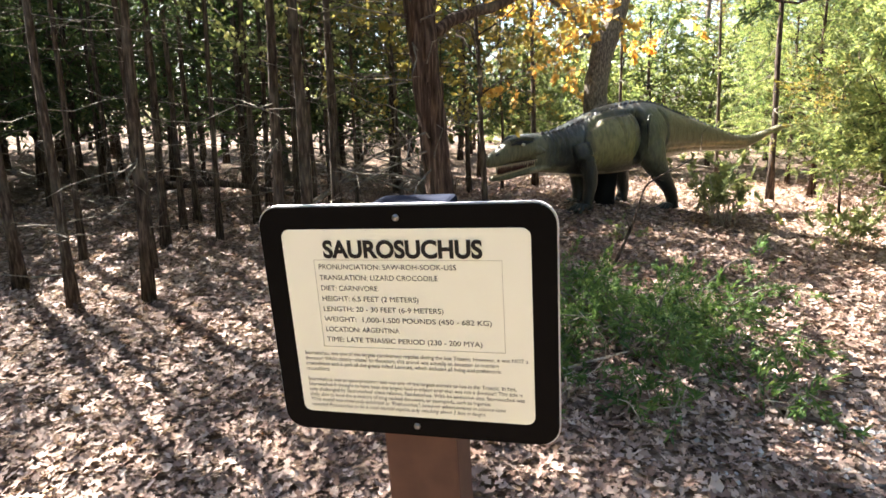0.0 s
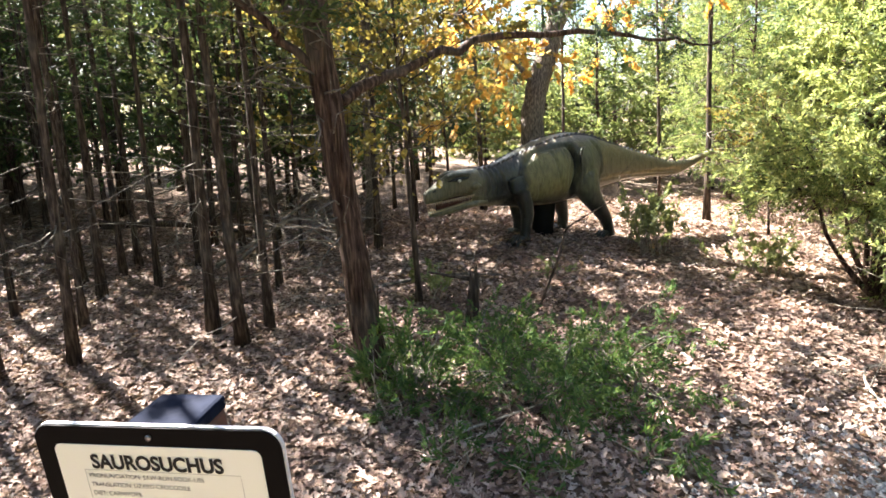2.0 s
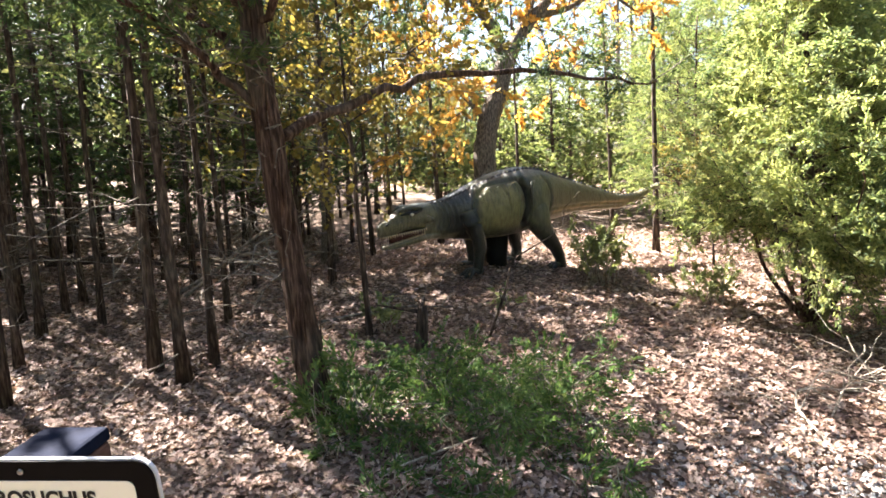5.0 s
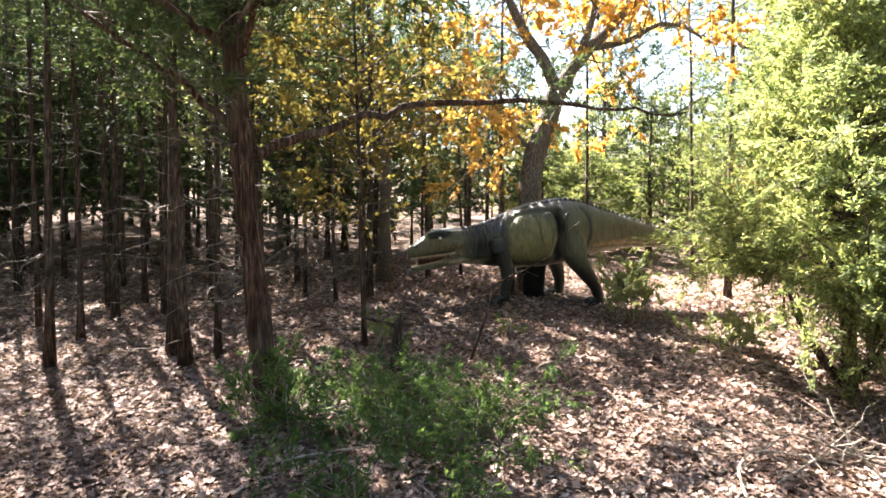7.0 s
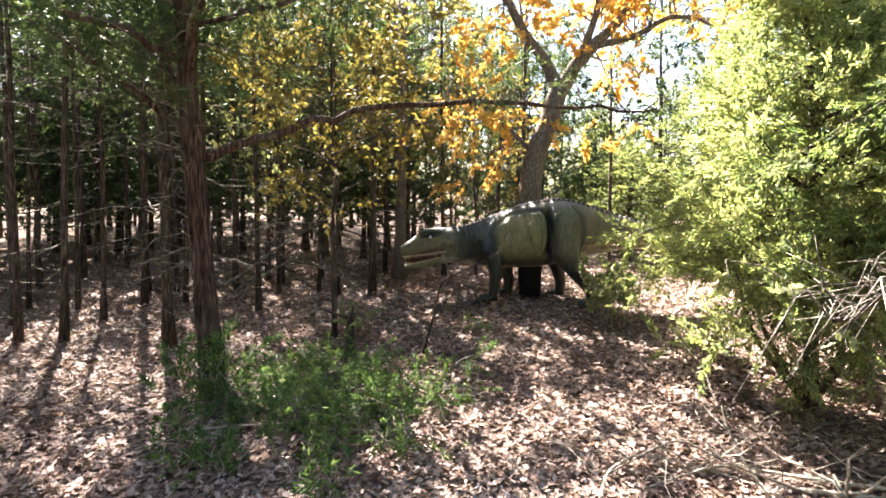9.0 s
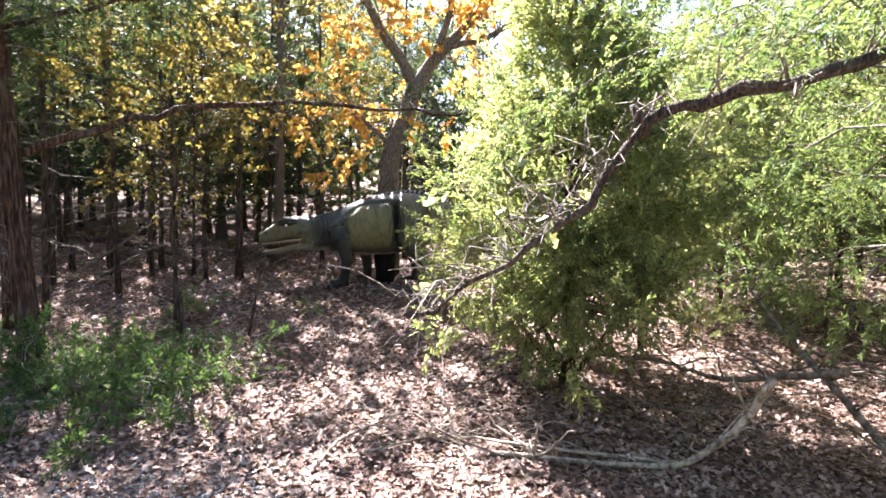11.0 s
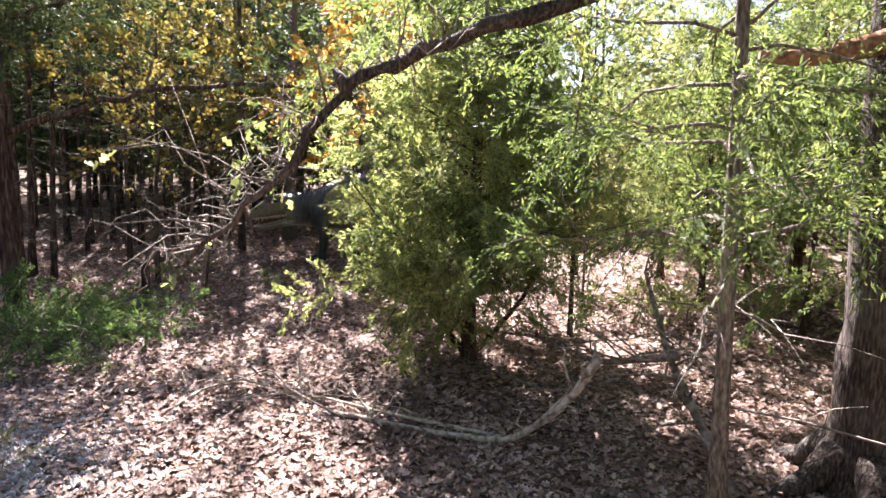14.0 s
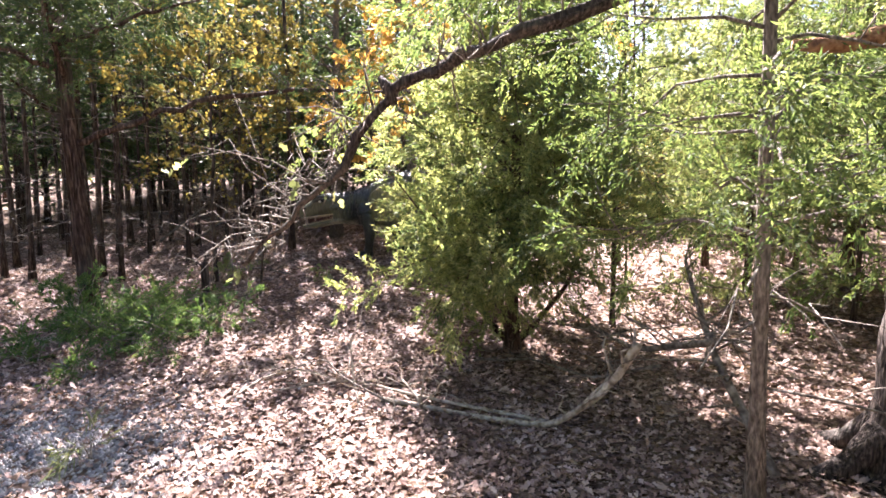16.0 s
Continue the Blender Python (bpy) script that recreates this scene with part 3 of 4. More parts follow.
CREASES += [([(0.72 + 0.045 * k, 1.2 + 0.028 * k), (0.74 + 0.04 * k, 1.1 + 0.02 * k)], 0.006, 0.007) for k in range(7)]


def skin(u, z):
    d = 0.028 * np.exp(-(((u - 1.17) / 0.2) ** 2 + ((z - 1.04) / 0.2) ** 2)) + 0.05 * np.exp(-(((u - 1.6) / 0.12) ** 2 + ((z - 1.08) / 0.18) ** 2)) + 0.03 * np.exp(-(((u - 0.8) / 0.09) ** 2 + ((z - 0.96) / 0.12) ** 2))
    for line, depth, width in CREASES:
        d = d - 1.9 * depth * np.exp(-(to_line(u, z, line) / width) ** 2)
    return d


g = Geo()
BODY = [(0.4, 1.14, 0.83, 0.11), (0.5, 1.155, 0.785, 0.13), (0.648, 1.172, 0.775, 0.15), (0.808, 1.235, 0.76, 0.2), (0.97, 1.3, 0.735, 0.25), (1.136, 1.362, 0.735, 0.285), (1.304, 1.41, 0.735, 0.305), (1.534, 1.44, 0.76, 0.3), (1.65, 1.43, 0.8, 0.28), (1.744, 1.412, 0.83, 0.255),
        (1.963, 1.335, 0.855, 0.2), (2.2, 1.262, 0.9, 0.16), (2.35, 1.215, 0.905, 0.14), (2.6, 1.135, 0.9, 0.11), (2.835, 1.062, 0.89, 0.085), (3.0, 1.045, 0.905, 0.07), (3.15, 1.052, 0.95, 0.058), (3.3, 1.09, 1.02, 0.048), (3.497, 1.145, 1.085, 0.035), (3.72, 1.15, 1.115, 0.014)]
loft(g, BODY, 84, step=0.011, carve=skin)
loft(g, [(-0.045, 0.95, 0.86, 0.036), (-0.01, 0.99, 0.845, 0.052), (0.06, 1.035, 0.85, 0.064), (0.129, 1.085, 0.868, 0.074), (0.2, 1.13, 0.89, 0.088), (0.333, 1.152, 0.905, 0.115), (0.44, 1.15, 0.88, 0.125), (0.55, 1.15, 0.82, 0.128)], 30, step=0.012, power=2.25)
loft(g, [(-0.01, 0.765, 0.728, 0.03), (0.08, 0.79, 0.722, 0.054), (0.284, 0.838, 0.756, 0.08), (0.44, 0.878, 0.785, 0.105), (0.56, 0.9, 0.79, 0.118)], 24, step=0.015)
loft(g, [(0.06, 0.89, 0.775, 0.03), (0.2, 0.9, 0.8, 0.055), (0.46, 0.92, 0.85, 0.085)], 12, 1)
for sd in (-1, 1):
    # brow, dark patch round the eye, eye, nostril, swollen jaw muscle, teeth
    g.tube([(0.15, 0.072 * sd, 1.09), (0.22, 0.09 * sd, 1.115), (0.3, 0.105 * sd, 1.12), (0.38, 0.108 * sd, 1.11)], [0.01, 0.02, 0.02, 0.008], 10)
    g.tube([(0.16, 0.079 * sd, 1.055), (0.22, 0.094 * sd, 1.068), (0.28, 0.106 * sd, 1.07), (0.37, 0.113 * sd, 1.085)], [0.006, 0.018, 0.026, 0.006], 10, mi=3, squash=0.8)
    g.tube([(0.262, 0.11 * sd, 1.06), (0.262, 0.138 * sd, 1.06), (0.262, 0.143 * sd, 1.06)], [0.016, 0.014, 0.006], 10, mi=4)
    g.tube([(0.02, 0.05 * sd, 0.965), (0.05, 0.062 * sd, 0.985)], [0.01, 0.006], 8, mi=3)
    g.tube([(0.38, 0.1 * sd, 0.98), (0.43, 0.118 * sd, 1.0), (0.49, 0.12 * sd, 0.98)], [0.02, 0.045, 0.02], 12)
    rt = np.random.default_rng(4 + sd)
    for k in range(20):
        u = -0.01 + 0.022 * k
        hw = np.interp(u, [0.02, 0.13, 0.33, 0.44], [0.05, 0.07, 0.104, 0.112])
        z = np.interp(u, [0.0, 0.17, 0.44], [0.862, 0.885, 0.922])
        L = rt.uniform(0.022, 0.042)
        g.tube([(u, hw * sd, z), (u + 0.004, hw * sd * 0.98, z - L)], [0.0085, 0.001], 5, mi=2)
        hl, z = np.interp(u, [0.02, 0.284, 0.44], [0.036, 0.074, 0.1]), np.interp(u, [0.0, 0.1, 0.284, 0.44], [0.76, 0.782, 0.824, 0.865])
        if u < 0.39:
            g.tube([(u + 0.01, hl * sd, z), (u + 0.008, hl * sd, z + L * 0.8)], [0.008, 0.001], 5, mi=2)
# scutes in two rows along the back
top_of = lambda u: np.interp(u, [r[0] for r in BODY], [r[1] for r in BODY])
for k in range(62):
    u = 0.5 + 0.05 * k
    half = np.interp(u, [0.5, 1.2, 1.6, 2.1, 3.4], [0.05, 0.12, 0.12, 0.075, 0.018])
    s = np.interp(u, [0.5, 1.2, 2.0, 3.4], [0.017, 0.026, 0.022, 0.01])
    for sd in (-1, 1):
        c = np.array([u, sd * half, top_of(u) - np.interp(u, [0.5, 1.2, 3.4], [0.012, 0.03, 0.006])])
        g.add(c + s * np.array([(-1.2, -0.7, -0.3), (1.2, -0.7, -0.3), (1.2, 0.7, -0.3), (-1.2, 0.7, -0.3), (0.8, 0, 1.3), (-0.3, 0, 0.9)]), [(0, 1, 4, 5), (1, 2, 4), (2, 3, 5, 4), (3, 0, 5)], 3)


def leg(pts, rr, foot, toes, squash=0.85):
    g.tube(np.asarray(pts), rr, 18, squash=squash)
    fx, fy, fz = foot
    for k in range(toes):
        a = (k - (toes - 1) / 2) * 0.42
        e = (fx - 0.17 * math.cos(a), fy + 0.17 * math.sin(a), fz - 0.015)
        g.tube([(fx + 0.04, fy, fz + 0.03), ((fx + e[0]) / 2 - 0.01, (fy + e[1]) / 2, fz + 0.032), e], [0.04, 0.03, 0.014], 9)
        g.tube([e, (e[0] - 0.035, e[1], fz - 0.03)], [0.012, 0.002], 6, mi=3)


def chain(*p):
    """A finer line through the given joints."""
    p = np.asarray(p, float)
    t = np.linspace(0, len(p) - 1, 4 * len(p))
    q = np.stack([np.interp(t, np.arange(len(p)), p[:, k]) for k in range(p.shape[1])], 1)
    q[1:-1] = (q[:-2] + 2 * q[1:-1] + q[2:]) / 4
    return q


for pts, toes in (
    (((0.84, -0.16, 1.02, 0.11), (0.86, -0.225, 0.9, 0.1), (0.9, -0.25, 0.78, 0.08), (0.91, -0.255, 0.68, 0.072), (0.89, -0.255, 0.55, 0.056), (0.875, -0.25, 0.44, 0.055)), 4),
    (((0.95, 0.17, 1.0, 0.12), (1.0, 0.235, 0.86, 0.1), (1.08, 0.26, 0.7, 0.078), (1.1, 0.25, 0.52, 0.06), (1.08, 0.24, 0.41, 0.055)), 4),
    (((1.62, -0.16, 1.12, 0.14), (1.6, -0.215, 0.98, 0.155), (1.63, -0.245, 0.84, 0.135), (1.73, -0.26, 0.69, 0.096), (1.83, -0.26, 0.56, 0.072), (1.875, -0.255, 0.46, 0.062), (1.885, -0.25, 0.38, 0.066)), 3),
    (((1.62, 0.16, 1.12, 0.14), (1.58, 0.215, 0.95, 0.15), (1.58, 0.24, 0.82, 0.12), (1.63, 0.26, 0.68, 0.088), (1.665, 0.255, 0.53, 0.066), (1.64, 0.25, 0.39, 0.065)), 3),
):
    q = chain(*pts)
    leg(q[:, :3], q[:, 3], (*q[-1, :2], q[-1, 2] - 0.01), toes)
# raised front edge of the thigh, and the prop under the belly
for sd in (-1, 1):
    g.tube(chain((1.56, 0.27 * sd, 1.3), (1.5, 0.315 * sd, 1.285), (1.475, 0.325 * sd, 1.2), (1.49, 0.325 * sd, 1.08), (1.5, 0.3 * sd, 0.95))[:, :3], np.concatenate([np.linspace(0.006, 0.02, 6), np.linspace(0.02, 0.006, 14)]), 9)
g.tube([(1.3, 0.08, 0.2), (1.3, 0.08, 0.5), (1.3, 0.06, 0.78)], [0.115, 0.11, 0.13], 14, 0.1, 3, 5)
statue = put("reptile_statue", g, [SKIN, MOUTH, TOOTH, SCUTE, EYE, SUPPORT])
statue.matrix_basis = pose(0.344, 5.52, -0.05, 0, 0, 20.55)
tagged(statue, "olive green painted crocodile-like reptile statue with open toothed jaws", "statue")

# ---- the large shaggy cedar beside the sign ----
rng = np.random.default_rng(21)
cedar = new("cedar_tree")
tagged(cedar, "tall cedar with shaggy reddish-brown bark and long low limbs", "tree")
bx, by = -0.05, 3.12
bz = float(gz(bx, by))
tr = [(bx + 0.03, by, bz - 0.05), (bx, by, bz + 0.12), (bx - 0.05, by + 0.02, bz + 0.7), (bx - 0.11, by + 0.05, bz + 1.3), (bx - 0.16, by + 0.08, bz + 1.9), (bx - 0.2, by + 0.12, bz + 2.6), (bx - 0.22, by + 0.15, bz + 4.0), (bx - 0.3, by + 0.1, bz + 6.0), (bx - 0.3, by, bz + 8.0)]
q = chain(*[(*p, r) for p, r in zip(tr, (0.13, 0.084, 0.073, 0.067, 0.063, 0.058, 0.055, 0.035, 0.01))])
g = Geo().tube(q[:, :3], q[:, 3], 22, 0.22, 2)
for k in range(90):  # loose strips of bark
    z = rng.uniform(0.1, 2.9)
    a = rng.uniform(0, 6.28)
    c = np.array([np.interp(z + bz, q[:, 2], q[:, j]) for j in range(3)])
    r = np.interp(z + bz, q[:, 2], q[:, 3])
    d = np.array([math.cos(a), math.sin(a), 0])
    s = np.array([-math.sin(a), math.cos(a), 0]) * rng.uniform(0.004, 0.011)
    L = rng.uniform(0.12, 0.4)
    p0, p1, p2 = c + d * r * 0.97, c + d * r * 1.06 + [0, 0, L * 0.5], c + d * (r * rng.uniform(1.0, 1.22)) + [0, 0, L]
    g.add([p0 - s, p0 + s, p1 + s, p1 - s, p2 + s * 0.4, p2 - s * 0.4, p1 - d * 0.008], [(0, 1, 2, 3), (3, 2, 4, 5), (0, 6, 1), (3, 5, 6), (2, 6, 4)])
put("trunk", g, CEDAR_BARK, cedar, "shaggy reddish-brown bark")
CEDAR_BOUGHS = (((-0.17, 3.2, 1.7), (0.15, 3.5, 1.86), (0.7, 3.9, 2.08), (1.4, 4.3, 2.14), (2.3, 4.75, 2.1), (2.75, 4.95, 2.06)), ((-0.2, 3.2, 1.85), (-0.45, 3.05, 2.1), (-0.8, 2.9, 2.4), (-1.3, 2.7, 2.75)),
         ((-0.22, 3.2, 2.1), (-0.55, 3.4, 2.35), (-1.0, 3.6, 2.6), (-1.6, 3.7, 2.75)), ((-0.2, 3.2, 2.2), (0.0, 3.05, 2.5), (0.4, 2.8, 2.85), (1.0, 2.6, 3.1)),
         ((-0.22, 3.2, 2.35), (-0.4, 2.9, 2.5), (-0.7, 2.3, 2.62), (-1.2, 1.8, 2.65)), ((-0.22, 3.22, 2.55), (0.2, 3.4, 2.7), (0.8, 3.6, 2.8), (1.5, 3.7, 2.9)), ((-0.22, 3.2, 2.8), (-0.7, 3.3, 3.1), (-1.3, 3.5, 3.3), (-2.0, 3.6, 3.3)),
         ((-0.22, 3.2, 3.0), (0.1, 2.9, 3.3), (0.5, 2.5, 3.4), (1.1, 2.1, 3.4)))
lines = []
for k, L in enumerate(CEDAR_BOUGHS):
    ln = chain(*L)
    ln[1:] += rng.normal(scale=0.015, size=ln[1:].shape)
    put("limb", Geo().tube(ln, np.linspace(0.036 if k == 0 else 0.026, 0.007, len(ln)), 8, 0.15, k), CEDAR_BARK, cedar)
    lines.append((ln, k))
g, tips = Geo(), []
for ln, k in lines:
    for j in range(34 if k else 22):
        c = ln[rng.integers(len(ln) // 4 if k else len(ln) // 2, len(ln))]
        e = c + np.array([rng.normal(scale=0.25), rng.normal(scale=0.3), rng.uniform(-0.12, 0.35)]) * (1.0 if k else 0.8)
        l2 = bend(c, e, 0.03, 4, rng, 0.02)
        g.tube(l2, [0.007, 0.005, 0.003, 0.0015], 4)
        tips.append(l2)
for k in range(36):  # upper boughs
    z = rng.uniform(2.35, 6.4)
    a = k * 2.4
    c = np.array([np.interp(z, q[:, 2], q[:, j]) for j in range(3)])
    L = (1 - (z - 2.3) / 6.5) * rng.uniform(1.0, 2.1)
    l2 = bend(c, c + [L * math.cos(a), L * math.sin(a), rng.uniform(0.0, 0.4)], 0.05, 6, rng, 0.04)
    g.tube(l2, np.linspace(0.018, 0.003, 6), 5)
    tips += [l2, bend(l2[3], l2[5] + rng.normal(scale=0.25, size=3), 0.02, 4), bend(l2[2], l2[4] + rng.normal(scale=0.3, size=3), 0.02, 4), bend(l2[4], l2[5] + rng.normal(scale=0.3, size=3) - [0, 0, 0.15], 0.02, 4)]
for k in range(26):  # dry twigs low on the trunk
    z = rng.uniform(0.5, 2.0)
    a = rng.uniform(2.0, 5.2)
    c = np.array([np.interp(z, q[:, 2], q[:, j]) for j in range(3)])
    l2 = bend(c, c + [rng.uniform(0.2, 0.7) * math.cos(a), rng.uniform(0.2, 0.7) * math.sin(a), rng.uniform(-0.2, 0.3)], 0.03, 5, rng, 0.03)
    g.tube(l2, np.linspace(0.006, 0.0015, 5), 4)
tagged(put("twig", g, DEAD_WOOD, cedar, "dry grey twigs"), kind="stuff")
P, D = sprays(tips, 260, 0.05, 0.014, rng, 0.11, 0.15)
put("crown", leaf_mesh("crown", P, D, 0.055 * rng.uniform(0.6, 1.3, len(P)), 0.013, FOREST, rng), None, cedar)

# ---- oak behind the statue ----
oak = new("oak_tree")
tagged(oak, "forked grey-barked oak with orange autumn leaves", "tree")
rng = np.random.default_rng(31)
OAK_BOUGHS = ((((1.48, 6.33, 0.15), (1.47, 6.33, 0.8), (1.48, 6.33, 1.58), (1.53, 6.35, 1.85), (1.66, 6.39, 2.2), (1.77, 6.42, 2.55)), 0.125, 0.095), (((1.77, 6.42, 2.5), (1.62, 6.37, 2.85), (1.42, 6.31, 3.1), (1.22, 6.25, 3.52), (1.0, 6.2, 4.3), (0.8, 6.1, 5.2)), 0.07, 0.02),
             (((1.77, 6.42, 2.5), (1.92, 6.46, 2.78), (2.09, 6.51, 2.97), (2.32, 6.58, 3.2), (2.6, 6.67, 3.52), (3.1, 6.8, 4.3), (3.3, 6.9, 5.2)), 0.085, 0.02), (((2.09, 6.5, 2.97), (2.5, 6.64, 3.06), (2.84, 6.74, 3.26), (3.1, 6.8, 3.24), (3.37, 6.9, 3.1)), 0.04, 0.012),
             (((1.95, 6.46, 2.8), (2.1, 6.5, 3.2), (2.17, 6.54, 3.52), (2.2, 6.6, 4.5), (2.1, 6.6, 5.6)), 0.045, 0.015), (((1.53, 6.35, 1.85), (1.3, 6.2, 2.1), (1.0, 6.05, 2.3), (0.7, 5.95, 2.55)), 0.03, 0.008))
tips = []
for k, (L, a, b2) in enumerate(OAK_BOUGHS):
    ln = chain(*L)
    put("limb" if k else "trunk", Geo().tube(ln, np.linspace(a, b2, len(ln)), 16, 0.14, k), OAK_BARK, oak)
    if k:
        for j in range(24):
            c = ln[rng.integers(len(ln) // 4, len(ln))]
            tips.append(bend(c, c + rng.normal(scale=0.36, size=3) + [0, 0, 0.1], 0.05, 5, rng, 0.03))
g = Geo()
for ln in tips:
    g.tube(ln, np.linspace(0.01, 0.002, len(ln)), 4)
tagged(put("twig", g, OAK_BARK, oak), kind="stuff")
P, D = sprays(tips, 130, 0.08, 0.05, rng, 0.14, 0.1)
put("crown", leaf_mesh("crown", P, D, 0.058 * rng.uniform(0.6, 1.2, len(P)), 0.042, ORANGE, rng, 0.08, True), None, oak, "orange autumn leaves")

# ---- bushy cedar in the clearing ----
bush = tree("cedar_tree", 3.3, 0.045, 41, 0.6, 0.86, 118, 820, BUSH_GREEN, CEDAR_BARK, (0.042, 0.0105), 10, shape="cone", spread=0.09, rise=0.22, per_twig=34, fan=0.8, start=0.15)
stand(bush, 3.72, 4.2)
tagged(bush, "bushy young cedar with bright green foliage down to its foot", "tree")
rng = np.random.default_rng(43)
g, tips = Geo(), []
for k in range(26):  # low boughs hanging towards the path
    a, L, z = rng.uniform(-2.2, -0.7), rng.uniform(0.5, 0.95), rng.uniform(0.6, 1.2)
    l2 = bend((0, 0, z), (L * math.cos(a), L * math.sin(a), z - rng.uniform(0.0, 0.3)), 0.12, 6, rng, 0.03)
    g.tube(l2, np.linspace(0.012, 0.002, 6), 5)
    tips += [l2, bend(l2[2], l2[4] + rng.normal(scale=0.2, size=3), 0.02, 4), bend(l2[3], l2[5] + rng.normal(scale=0.2, size=3), 0.02, 4)]
tagged(put("low_bough", g, CEDAR_BARK, bush), kind="stuff")
P, D = sprays(tips, 640, 0.04, 0.01, rng, 0.09, 0.2, -0.2, 34, 0.8)
tagged(put("low_foliage", leaf_mesh("low_foliage", P, D, 0.042 * rng.uniform(0.6, 1.2, len(P)), 0.0105, BUSH_GREEN, rng), None, bush), kind="stuff")
for a, L in ((0.5, 0.4), (2.4, 0.35), (3.6, 0.42), (5.0, 0.35)):
    g = Geo().tube(chain((0, 0, 0.02), (0.15 * math.cos(a), 0.15 * math.sin(a), 0.18), (L * math.cos(a), L * math.sin(a), 0.5), (1.3 * L * math.cos(a), 1.3 * L * math.sin(a), 0.95))[:, :3], np.linspace(0.03, 0.008, 16), 7, 0.15)
    put("low_stem", g, CEDAR_BARK, bush, "dark crooked low stem")

# ---- slender cedar and thick oak at the end of the path ----
slim = tree("cedar_tree", 5.0, 0.03, 52, 1.2, 1.35, 64, 820, CEDAR, OAK_BARK, (0.03, 0.0065), 8, (0, 0), "round", 12, -0.3, 0.02, 0.1, 0.008, 40)
stand(slim, 5.43, 2.92)
slim.matrix_basis = pose(5.43, 2.92, float(gz(5.43, 2.92)) - 0.01, 0, -1.5, 0) @ pose(0, 0, 0, 0, 0, 200)
tagged(slim, "slender cedar with drooping green sprays on a straight trunk", "tree")
thick = new("oak_tree")
tagged(thick, "thick old oak with dark furrowed bark and flared roots", "tree")
tx, ty = 6.06, 3.62
tz = float(gz(tx, ty))
ln = chain((tx - 0.02, ty, tz - 0.1), (tx, ty, tz + 0.15), (tx + 0.02, ty, tz + 0.8), (tx, ty, tz + 1.5), (tx - 0.04, ty, tz + 2.2), (tx - 0.1, ty, tz + 3.2), (tx + 0.1, ty, tz + 5.0))
g = Geo().tube(ln, np.interp(np.linspace(0, 1, len(ln)), [0, 0.08, 0.2, 0.5, 1], [0.34, 0.24, 0.2, 0.19, 0.1]), 26, 0.12, 7)
for a in (2.6, 3.6, 4.6, 5.6, 0.8):
    g.tube(chain((tx + 0.15 * math.cos(a), ty + 0.15 * math.sin(a), tz + 0.22), (tx + 0.32 * math.cos(a), ty + 0.32 * math.sin(a), tz + 0.05), (tx + 0.55 * math.cos(a), ty + 0.55 * math.sin(a), tz - 0.03))[:, :3], np.linspace(0.09, 0.02, 12), 9, 0.1)
put("trunk", g, DARK_OAK, thick, "dark furrowed bark")
put("limb", Geo().tube(chain((6.0, 3.6, 2.05), (5.8, 3.48, 1.98), (5.62, 3.42, 1.95), (5.44, 3.37, 1.96))[:, :3], np.linspace(0.06, 0.025, 16), 10, 0.15), RED_WOOD, thick, "reddish limb with peeling bark")
put("limb", Geo().tube(chain((6.05, 3.6, 2.9), (6.3, 3.2, 3.4), (6.8, 2.8, 4.0))[:, :3], np.linspace(0.08, 0.03, 12), 10, 0.15), OAK_BARK, thick)
# long drooping limb with lichen
rng = np.random.default_rng(61)
droop = chain((6.02, 3.5, 2.75), (5.35, 2.75, 2.2), (4.66, 2.2, 1.93), (4.32, 2.3, 1.86), (4.08, 2.26, 1.78), (3.9, 2.12, 1.47), (3.6, 2.12, 1.25), (3.3, 2.1, 1.05))
droop[1:-1] += rng.normal(scale=0.012, size=(len(droop) - 2, 3))
put("limb", Geo().tube(droop[:, :3], np.linspace(0.028, 0.008, len(droop)) * rng.uniform(0.85, 1.2, len(droop)), 12, 0.4, 3), DARK_OAK, thick, "long drooping dark limb")
put("knot", Geo().tube([(4.11, 2.25, 1.73), (4.08, 2.26, 1.79), (4.05, 2.24, 1.84)], [0.015, 0.03, 0.01], 9, 0.2), DARK_OAK, thick)
g, tips = Geo(), []
for k in range(46):
    c = droop[rng.integers(len(droop) * 5 // 8, len(droop))]
    l2 = bend(c, c + np.array([rng.normal(-0.12, 0.13), rng.normal(-0.04, 0.18), rng.normal(-0.03, 0.1)]), 0.07, 7, rng, 0.03)
    g.tube(l2, np.linspace(0.0035, 0.001, 7), 4)
    tips.append(l2)
    g.tube(bend(l2[2], l2[4] + rng.normal(scale=0.1, size=3), 0.0, 3), [0.003, 0.002, 0.001], 3)
for k in range(30):  # short side twigs on the upper limb
    c = droop[rng.integers(4, len(droop) * 5 // 8)]
    l2 = bend(c, c + rng.normal(scale=0.14, size=3) + [0, 0, 0.05], 0.02, 5, rng, 0.02)
    g.tube(l2, np.linspace(0.005, 0.0012, 5), 4)
    g.tube(bend(l2[2], l2[3] + rng.normal(scale=0.08, size=3), 0.0, 3), [0.003, 0.002, 0.001], 3)
tagged(put("twig", g, DEAD_WOOD, thick, "bare grey twigs"), kind="stuff")
P, D = sprays(tips[::7], 3, 0.06, 0.04, rng, 0.04, 0.6)
put("leaves", leaf_mesh("leaves", P, D, 0.05, 0.032, SHRUB, rng, 0.08, True), None, thick, "few yellow-green leaves")

